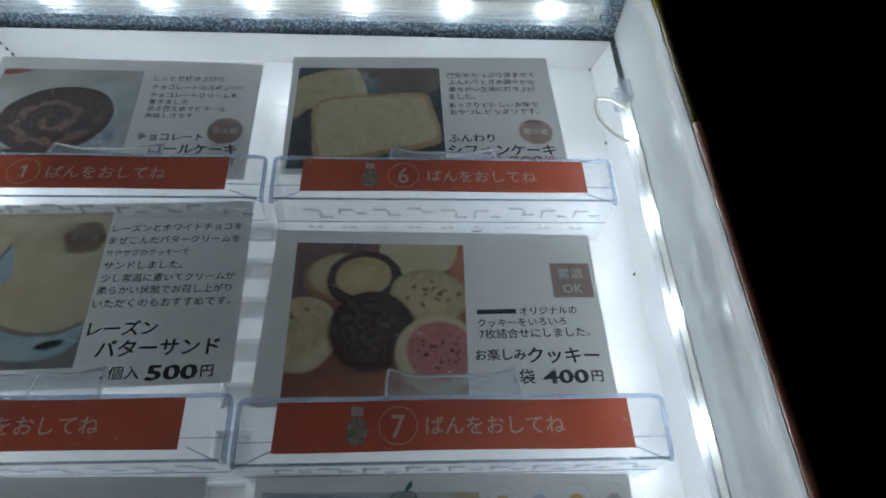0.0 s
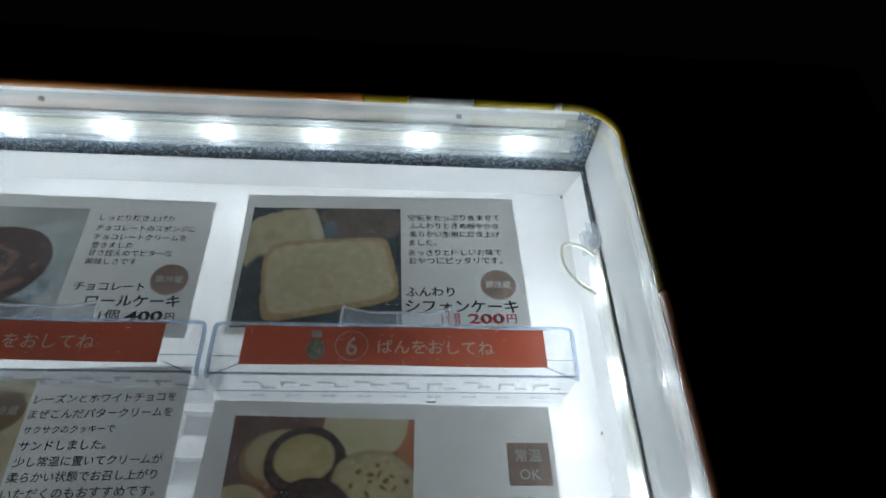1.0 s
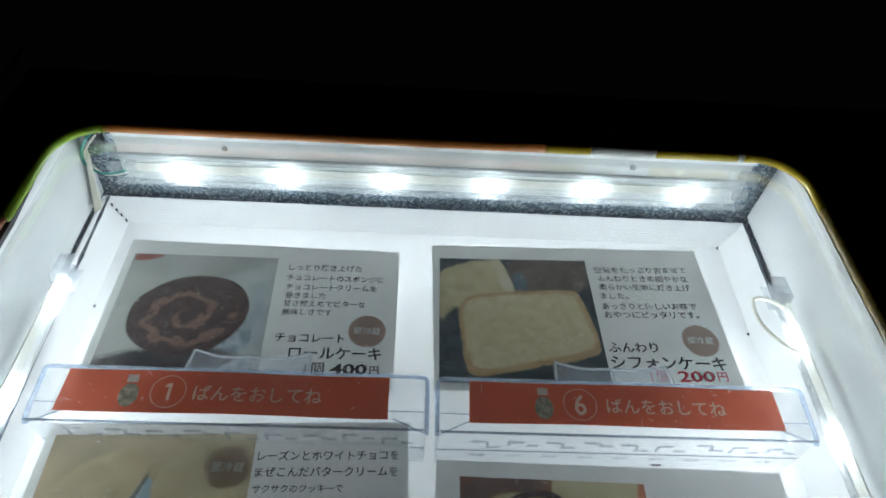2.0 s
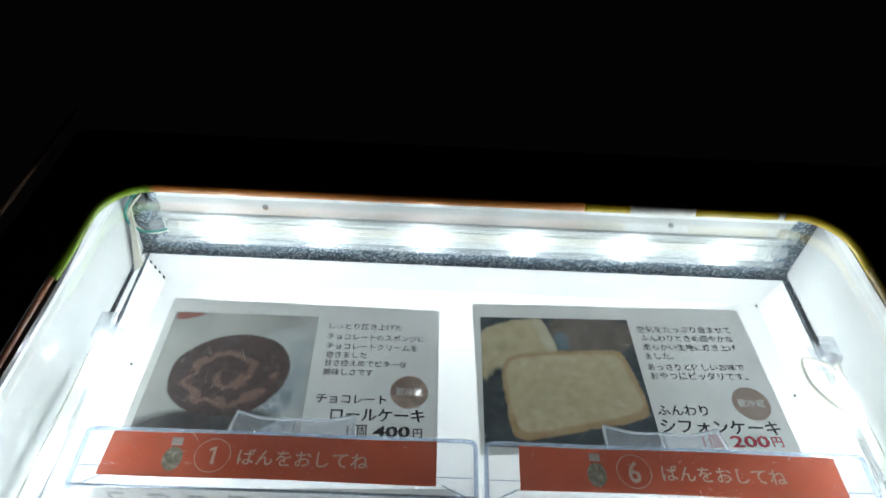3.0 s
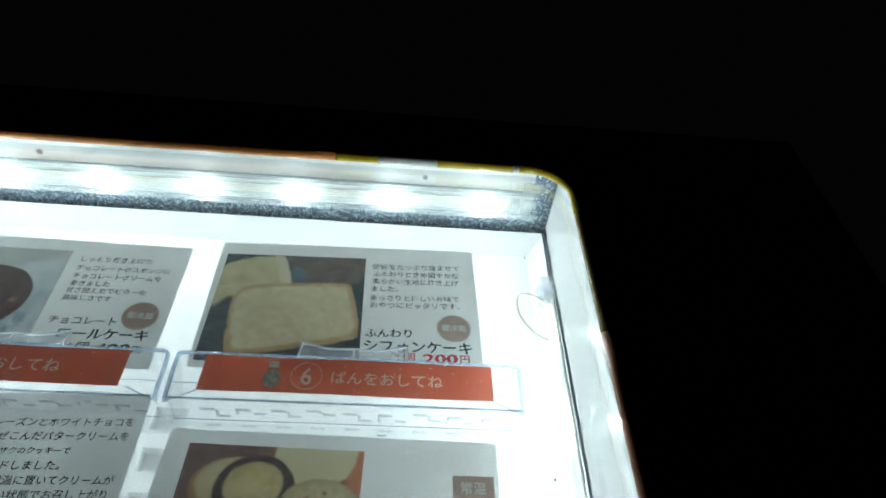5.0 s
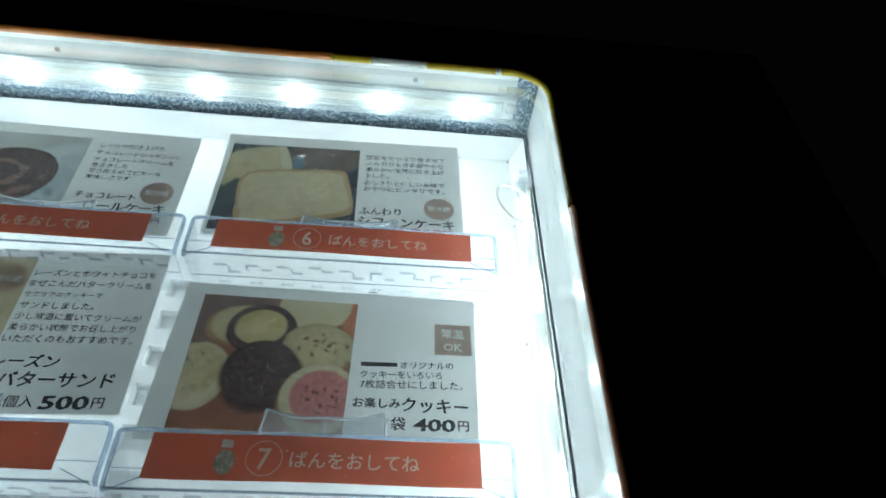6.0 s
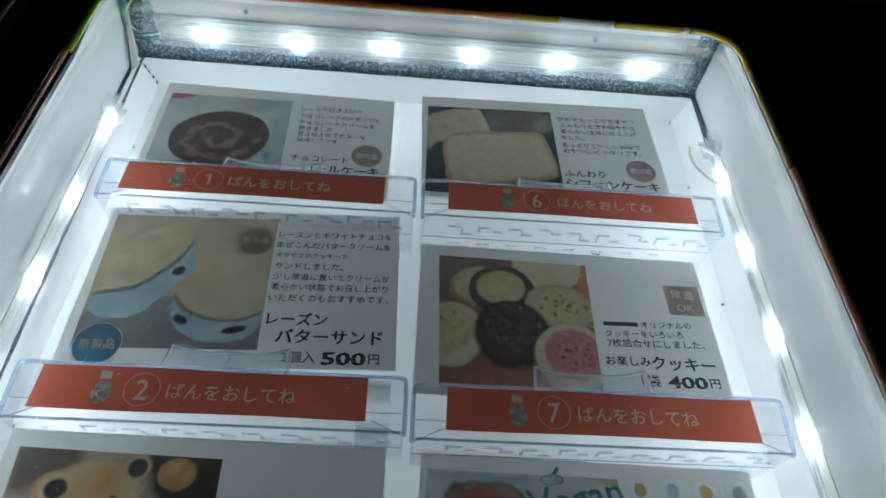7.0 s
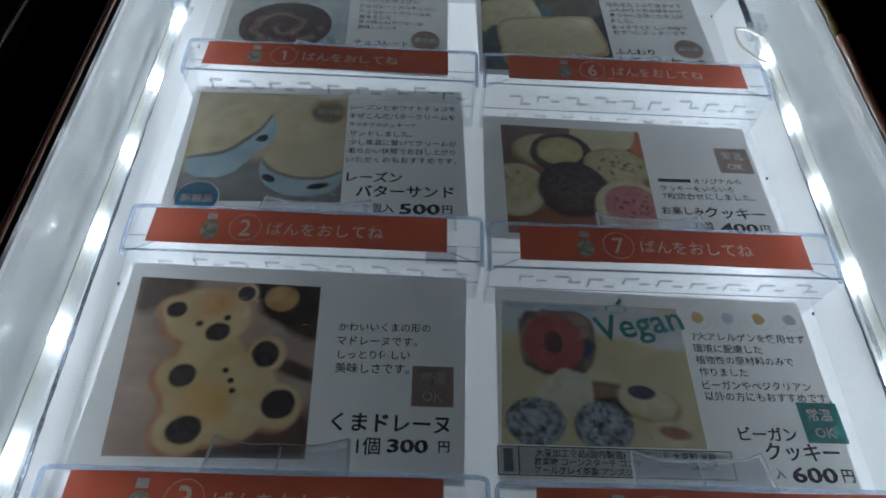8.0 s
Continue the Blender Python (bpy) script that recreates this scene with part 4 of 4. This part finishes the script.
c = card(-0.2245, 0.027, 1.4826, (-1, 4), (212, -3), 131, "laminated card with a raisin butter sandwich photo", [(4, 11), (121, 7), (126, 118), (10, 122)], sandwich_photo, 2.2)
flat(round_shape(26, 119, 15.5, 15.5, 0, 0.0), 6, ink((0.7, 0.72, 0.7), (0.76, 0.78, 0.76)), c, "sticker_border")
flat(round_shape(26, 119, 14.6, 14.6, 0, 0.0), 7, BLUE_INK, c, "sticker", "round blue sticker")
badge(c, 108, 28, "要冷蔵", 13, material=ink((0.46, 0.35, 0.27), (0.52, 0.4, 0.3), thin=0.4))
words("新製品", 15, 119.5, 37, 118.8, c, 8, BADGE_TEXT, 0.015)
for s, q in (("レーズンとホワイトチョコを", (124, 21, 207, 18)), ("まぜこんだバタークリームを", (124, 30.5, 207, 28)), ("サクサクのクッキーで", (124.5, 40.2, 176, 38.6)),
             ("サンドしました。", (125.5, 49.7, 174, 48.3)), ("少し常温に置いてクリームが", (126, 59, 208, 56.7)), ("柔らかい状態でお召し上がり", (126, 67.8, 207, 65.5)),
             ("いただくのもおすすめです。", (126, 77, 208, 74.5))):
    words(s, *q, c)
words("レーズン", 128, 94, 168, 93, c, 3, None, 0.025)
words("バターサンド", 136, 107, 206, 105, c, 3, None, 0.03)
words("2個入", 142, 122, 164, 121.5, c)
words("500", 168, 121.5, 196, 120.7, c, 3, None, 0.045, 0.66)
words("円", 198, 120.7, 205, 120.4, c, 3, None, 0.02)


# assorted cookies
DOUGH, PALE_DOUGH = ((0.50, 0.40, 0.19), (0.64, 0.54, 0.30)), ((0.60, 0.53, 0.31), (0.72, 0.65, 0.43))
BAKED, CHOC = ((0.32, 0.18, 0.07), (0.44, 0.27, 0.12)), ((0.055, 0.030, 0.032), (0.15, 0.095, 0.09))


def cookies_photo(p):
    p.fill((0.26, 0.095, 0.045), (0.38, 0.155, 0.075), 22.0, 3)
    p.shape([(8, 6), (70, 8), (50, 34), (30, 50), (10, 66)], (0.15, 0.085, 0.075), (0.25, 0.155, 0.13), 14.0, 8.0, 2, 3.0)
    p.shape([(102, 8), (126, 8), (124, 56), (112, 34)], (0.50, 0.15, 0.05), (0.58, 0.21, 0.085), 12.0, 2.0, 3)
    p.shape([(66, 6), (119, 6), (117, 24), (108, 35), (94, 38), (78, 34), (66, 24)], (0.56, 0.50, 0.28), (0.68, 0.62, 0.38), 8.0, 1.2, 4, 0.8)
    p.oval(40, 36, 22.5, 17.5, *BAKED, -12, 5.0, 1.2, 2)
    p.oval(41, 35, 20.5, 15.5, *DOUGH, -12, 5.0, 1.6, 3, shade=0.15)
    p.oval(57, 39, 24, 21, (0.03, 0.018, 0.018), (0.07, 0.04, 0.04), -8, 3.0, 1.4, 8)
    p.oval(56, 37, 23, 20, *CHOC, -8, 2.0, 1.0, 4)
    p.oval(56, 37, 18, 15, (0.52, 0.41, 0.15), (0.66, 0.55, 0.27), -8, 5.0, 1.2, 5, 0.04, 0.12)
    p.oval(100, 54, 26, 21, *BAKED, 10, 3.0, 2.0, 6)
    p.oval(98, 52, 25, 20, *DOUGH, 10, 3.0, 1.2, 6, 0.04, 0.2)
    p.specks(100, 52, 20, 13, 13, 1.9, (0.26, 0.14, 0.07), 5)
    p.oval(20, 78, 22, 26, *PALE_DOUGH, 8, 5.0, 1.2, 7, 0.03, 0.2)
    p.oval(18, 74, 19, 21, *DOUGH, 8, 3.0, 1.6, 8)
    p.specks(18, 74, 15, 17, 18, 0.8, (0.10, 0.06, 0.04), 6)
    p.oval(63, 77, 27, 27, (0.05, 0.02, 0.015), (0.09, 0.04, 0.03), 0, 3.0, 4.0, 9)
    p.oval(62, 73, 25, 24.5, *CHOC, 0, 2.2, 1.0, 9, 0.04, 0.25)
    p.specks(62, 73, 21, 21, 30, 0.8, (0.28, 0.20, 0.17), 7)
    p.oval(103, 94, 27, 27, *BAKED, 0, 4.0, 3.0, 10)
    p.oval(103, 91, 26, 26, *PALE_DOUGH, 0, 4.0, 1.2, 10, 0.03, 0.12)
    p.oval(104, 90, 20.5, 20, (0.50, 0.15, 0.14), (0.62, 0.26, 0.24), 0, 2.5, 1.8, 11)
    p.specks(105, 90, 16, 15, 18, 1.3, (0.16, 0.03, 0.035), 9)


c = card(0.008, 0.031, 1.4643, (-3, 0), (209, 3), 124, "laminated card with an assorted cookies photo", [(11, 10), (122, 12), (120, 118), (12, 119)], cookies_photo, 3.5)
bars(128, 63.6, 153, 63.1, c, 3.4, 3, BLACK_INK)
badge(c, 192, 40, ("常温", "OK"), 13.2, True)
for s, q in (("オリジナルの", (155, 63.2, 192, 62.2)), ("クッキーをいろいろ", (128, 71.6, 184, 70.3)), ("7枚詰合せにしました。", (128.5, 79.2, 198, 77.8))):
    words(s, *q, c)
words("お楽しみ", 125, 93.2, 156, 93, c, 3, None, 0.025)
words("クッキー", 157, 93.5, 201, 94, c, 3, None, 0.03)
words("1袋", 147, 107.5, 160, 107.5, c)
words("400", 165, 107.2, 192, 107.2, c, 3, None, 0.045, 0.66)
words("円", 194, 107.2, 201, 107.2, c, 3, None, 0.02)


flat([(129, -0.5), (132, -0.3), (135.5, -0.6), (135.5, 0.6), (132, 1.0), (129, 0.6)], 4, BLACK_INK, c, "ink_mark")


# bear-shaped madeleine
def bear_photo(p):
    p.fill((0.36, 0.25, 0.19), (0.52, 0.39, 0.31), 26.0, 3)
    p.rgb *= (0.88 + 0.24 * grain(p.u * 0.25, p.v * 2.2, 6.0, 4))[..., None]
    p.shape([(76, 8), (124, 8), (124, 56), (100, 44), (82, 34)], (0.035, 0.02, 0.018), (0.10, 0.055, 0.042), 12.0, 5.0, 2, 3.0)
    p.shape([(84, 58), (124, 70), (124, 80), (90, 68)], (0.07, 0.045, 0.035), (0.13, 0.085, 0.065), 8.0, 3.0, 3)
    p.shape([(2, 8), (46, 10), (30, 30), (10, 40)], (0.10, 0.065, 0.05), (0.2, 0.13, 0.095), 8.0, 7.0, 4, 3.0)
    p.shape([(88, 100), (124, 90), (124, 126), (40, 126), (60, 116)], (0.10, 0.06, 0.045), (0.18, 0.11, 0.08), 12.0, 8.0, 6, 3.0)
    p.oval(95, 24, 10.5, 9, (0.46, 0.23, 0.05), (0.64, 0.40, 0.13), 0, 5.0, 1.2, 2, 0.06, 0.2)
    blobs = ((53, 38, 27, 20), (70, 87, 33, 28), (44, 76, 14, 13), (92, 61, 12, 12), (52, 107, 16, 14), (102, 92, 15, 14), (32, 33, 9, 9), (73, 21, 8, 7.5), (60, 62, 20, 14))
    for u, v, a, b in blobs:
        p.oval(u - 1.8, v + 1.4, a + 0.5, b + 0.5, (0.46, 0.20, 0.10), (0.56, 0.29, 0.15), 0, 6.0, 2.0, u, 0.04)
    for u, v, a, b in blobs:
        p.oval(u, v, a - 0.8, b - 0.8, (0.58, 0.43, 0.20), (0.70, 0.55, 0.31), 0, 9.0, 2.6, 3, 0.03)
    p.oval(56, 30, 12, 9, (0.60, 0.30, 0.08), (0.68, 0.42, 0.16), 0, 6.0, 9.0, 7)
    p.oval(62, 92, 14, 12, (0.62, 0.36, 0.10), (0.70, 0.46, 0.18), 0, 6.0, 10.0, 8)
    for u, v, a, b in ((33, 34, 7, 6), (73, 21.5, 6, 6), (60.5, 48, 8.5, 6.8), (48.5, 43, 2.3, 2.1), (64.5, 38.5, 2.3, 2.1), (46, 76, 9, 8), (91, 61, 9, 9.5), (54, 107, 11.5, 9), (103, 91, 11, 10)):
        p.oval(u, v, a * 0.86, b * 0.86, (0.030, 0.024, 0.032), (0.095, 0.072, 0.080), -12, 2.2, 1.4, u, 0.07, 0.35)
    for u, v in ((70, 72), (74, 78), (76, 84)):
        p.oval(u, v, 1.9, 1.6, (0.02, 0.015, 0.015), (0.03, 0.02, 0.02))


c = card(-0.2205, 0.0145, 1.307, (-1, 2), (210, 5), 128, "laminated card with a bear-shaped madeleine photo", [(6, 12), (118, 15), (122, 121), (14, 122)], bear_photo)
for s, q in (("かわいいくまの形の", (132, 42, 188, 41.2)), ("マドレーヌです。", (132, 51, 180, 50.6)), ("しっとり優しい", (133.5, 60, 176, 59.3)), ("美味しさです。", (132.5, 68.4, 176, 68))):
    words(s, *q, c)
badge(c, 190, 78, ("常温", "OK"), 12.2, True)
words("くまドレーヌ", 134, 100, 200, 100.3, c, 3, None, 0.03)
words("1個", 149, 113, 162, 113, c)
words("300", 166, 112.3, 188, 112.3, c, 3, None, 0.045, 0.66)
words("円", 194, 112.3, 200, 112.3, c, 3, None, 0.02)


# plant-based cookies
def vegan_photo(p):
    p.fill((0.50, 0.42, 0.21), (0.64, 0.56, 0.34), 26.0, 3)
    p.shape([(0, 8), (70, 10), (124, 22), (124, 48), (96, 44), (70, 36), (0, 40)], (0.46, 0.52, 0.53), (0.62, 0.66, 0.66), 18.0, 5.0, 2, 2.0)
    p.shape([(12, 21), (64, 19), (62, 66), (16, 66)], (0.10, 0.065, 0.055), (0.36, 0.25, 0.17), 7.0, 2.0, 3, 2.0)
    p.shape([(6, 15), (66, 17), (66, 20.5), (8, 19.5)], (0.30, 0.42, 0.52), (0.45, 0.56, 0.62), 8.0, 1.0, 4)
    p.oval(56, 48, 5, 7, (0.04, 0.06, 0.12), (0.10, 0.13, 0.2), 20, 4.0, 1.5, 6)
    p.oval(36, 44, 19.5, 20, (0.34, 0.05, 0.05), (0.43, 0.08, 0.07), 0, 9.0, 1.2, 5, 0.03)
    p.oval(36, 44, 6, 8, (0.06, 0.02, 0.02), (0.18, 0.06, 0.055), 0, 2.0, 1.2, 6)
    p.oval(60, 76, 28, 6.5, (0.20, 0.11, 0.065), (0.33, 0.21, 0.12), 4, 3.0, 2.0, 7, 0.1)
    p.oval(68, 87, 14, 7, (0.02, 0.016, 0.016), (0.06, 0.05, 0.045), 0, 4.0, 3.0, 8)
    p.shape([(20, 78), (40, 60), (58, 68), (55, 94), (30, 92)], (0.50, 0.47, 0.34), (0.66, 0.62, 0.48), 5.0, 1.6, 9, 1.4)
    for u, v in ((21, 96), (61, 98)):
        p.oval(u, v, 18, 15, (0.045, 0.055, 0.08), (0.48, 0.55, 0.60), 0, 2.4, 1.2, u, 0.06, 0.3)
    p.oval(92, 84, 18, 12, (0.40, 0.27, 0.12), (0.5, 0.36, 0.18), 12, 4.0, 2.0, 11)
    p.oval(90, 81, 18, 11.5, (0.56, 0.47, 0.28), (0.68, 0.59, 0.39), 12, 4.0, 1.6, 11, 0.05, 0.15)
    p.oval(87, 76, 8.5, 4.6, (0.03, 0.028, 0.07), (0.10, 0.09, 0.17), 5, 3.0, 1.2, 12)
    p.oval(102, 103, 17, 9, (0.54, 0.46, 0.28), (0.68, 0.6, 0.4), 10, 3.0, 1.6, 13, 0.06, 0.15)
    p.oval(103, 101, 9, 4, (0.24, 0.09, 0.05), (0.42, 0.2, 0.11), 8, 2.0, 1.8, 14, 0.15)


c = card(0.0104, 0.033, 1.3106, (0, 4), (206, 8), 131, "laminated card with a vegan cookies photo", [(4, 14), (121, 16), (120, 110), (0, 110)], vegan_photo, 3.0)
words("Vegan", 64, 33.5, 122, 22, c, 4, TEAL_INK, 0.009, 1.05)
flat(round_shape(80, 18, 7, 3, -20, 0.0), 4, ink((0.5, 0.58, 0.55), (0.56, 0.62, 0.6)), c, "printed_leaf")
ring(80, 18, 7.2, 0.8, 5, TEAL_INK, c, "printed_leaf", 0.45)
flat([(80, 14), (84, 9), (85, 12), (82, 15)], 5, TEAL_INK, c, "printed_leaf")
for k, u in enumerate((134, 154, 175, 196)):
    ring(u, 21.5, 9, 0.5, 4, ink((0.62, 0.58, 0.36), (0.66, 0.62, 0.40)), c, "icon_ring")
    flat(round_shape(u, 22, 4.2, 4.2, 0, 0.12, 20, k + 2), 4, (ink((0.60, 0.44, 0.14), (0.66, 0.5, 0.2)), ink((0.44, 0.53, 0.62), (0.50, 0.58, 0.66)), ink((0.66, 0.43, 0.12), (0.7, 0.48, 0.17)), ink((0.42, 0.42, 0.38), (0.48, 0.48, 0.44)))[k], c, "icon")
for s, q in (("7大アレルゲンを使用せず", (127, 36.3, 202, 36.3)), ("環境に配慮した", (126, 45, 171, 44.6)), ("植物性の原材料のみで", (126, 53, 189, 52.6)), ("作りました", (126.3, 61.2, 157, 61)),
             ("ビーガンやベジタリアン", (126.2, 70, 195, 69.3)), ("以外の方にもおすすめです。", (126.2, 77.3, 205, 76.6))):
    words(s, *q, c)
badge(c, 194, 92, ("常温", "OK"), 12.5, True, TEAL_INK)
words("ビーガン", 141, 100.3, 176, 100, c, 3, None, 0.025)
words("クッキー", 154, 110.3, 198, 110.2, c, 3, None, 0.03)
words("入", 156, 123, 162, 123, c)
words("600", 166, 123, 192, 123, c, 3, None, 0.045, 0.66)
words("円", 195, 123, 202, 123, c, 3, None, 0.02)
for a, b in (((-3, 111), (134, 111)), ((-3, 127), (132, 127))):
    flat([a, b, (b[0], b[1] + 0.6), (a[0], a[1] + 0.6)], 8, BLACK_INK, c, "printed_frame")
for u in (-3, 9, 132.5):
    flat([(u, 111), (u + 0.6, 111), (u + 0.6, 127), (u, 127)], 8, BLACK_INK, c, "printed_frame")
flat([(-2.4, 111.6), (132.4, 111.6), (132.4, 126.9), (-2.4, 126.9)], 7, SHEET, c, "printed_panel")
bars(0.5, 119, 6, 119, c, 13, 8, ink((0.22, 0.22, 0.22), (0.3, 0.3, 0.3), 900.0))
words("大豆加工食品(国内製造) アーモンド 大豆粉 米粉", 19, 114.6, 124, 114.9, c, 8)
words("甜菜糖 コーンスターチ ココナ", 18, 119.6, 80, 119.6, c, 8)
words("ココア", 108, 119.8, 124, 119.8, c, 8)
words("アールグレイ茶葉 アンズジャ", 18, 124.4, 78, 124.6, c, 8)

# ---- small things ----
wire = thing("lamp_wire", (0, 0, 0), "thin teal wire feeding the LED lamp", "wire")
part("strand", pipe(spline([(-0.268, -0.006, 1.709), (-0.276, 0.000, 1.702), (-0.2835, 0.012, 1.699), (-0.284, 0.024, 1.698), (-0.277, 0.033, 1.6985), (-0.268, 0.034, 1.6985), (-0.255, 0.031, 1.6995)]), 0.0011, 8), TEAL, wire, "", True)
part("strand", pipe(spline([(-0.266, -0.004, 1.709), (-0.274, 0.003, 1.703), (-0.282, 0.014, 1.7005), (-0.2815, 0.026, 1.700), (-0.274, 0.0355, 1.6995), (-0.264, 0.036, 1.6995), (-0.255, 0.033, 1.7)]), 0.0010, 8), PCB, wire, "white strand", True)
part("connector", box(-0.279, -0.2675, -0.005, 0.012, 1.7055, 1.7105, 0.001), GASKET, wire)

flap = thing("board_offcut", (0, 0, 0), "bent white board wedged in the box corner", "board offcut")
part("board", slab([(-0.2815, 0.002, 1.7065), (-0.2845, 0.062, 1.6835), (-0.2865, 0.064, 1.7065)], 0.0012), WHITE_PANEL, flap)
part("cut_edge", slab([(-0.2795, 0.001, 1.7065), (-0.2765, 0.058, 1.6815), (-0.2842, 0.0635, 1.6800), (-0.2815, 0.006, 1.7065)], 0.001), PAPER_EDGE, flap, "cream cut edge")

# the clear strap's white highlight is put into an opaque pale colour
loop = thing("cable_loop", (0, 0, 0), "clear plastic cable loop at the side lamp's end, coloured white for its highlight", "cable loop")
part("strap", pipe(spline([(0.272, 0.038, 1.588), (0.260, 0.037, 1.5965), (0.248, 0.036, 1.597), (0.2445, 0.036, 1.588), (0.2465, 0.037, 1.575), (0.256, 0.038, 1.561), (0.267, 0.038, 1.553)]), 0.0014, 8), PCB, loop, "", True)
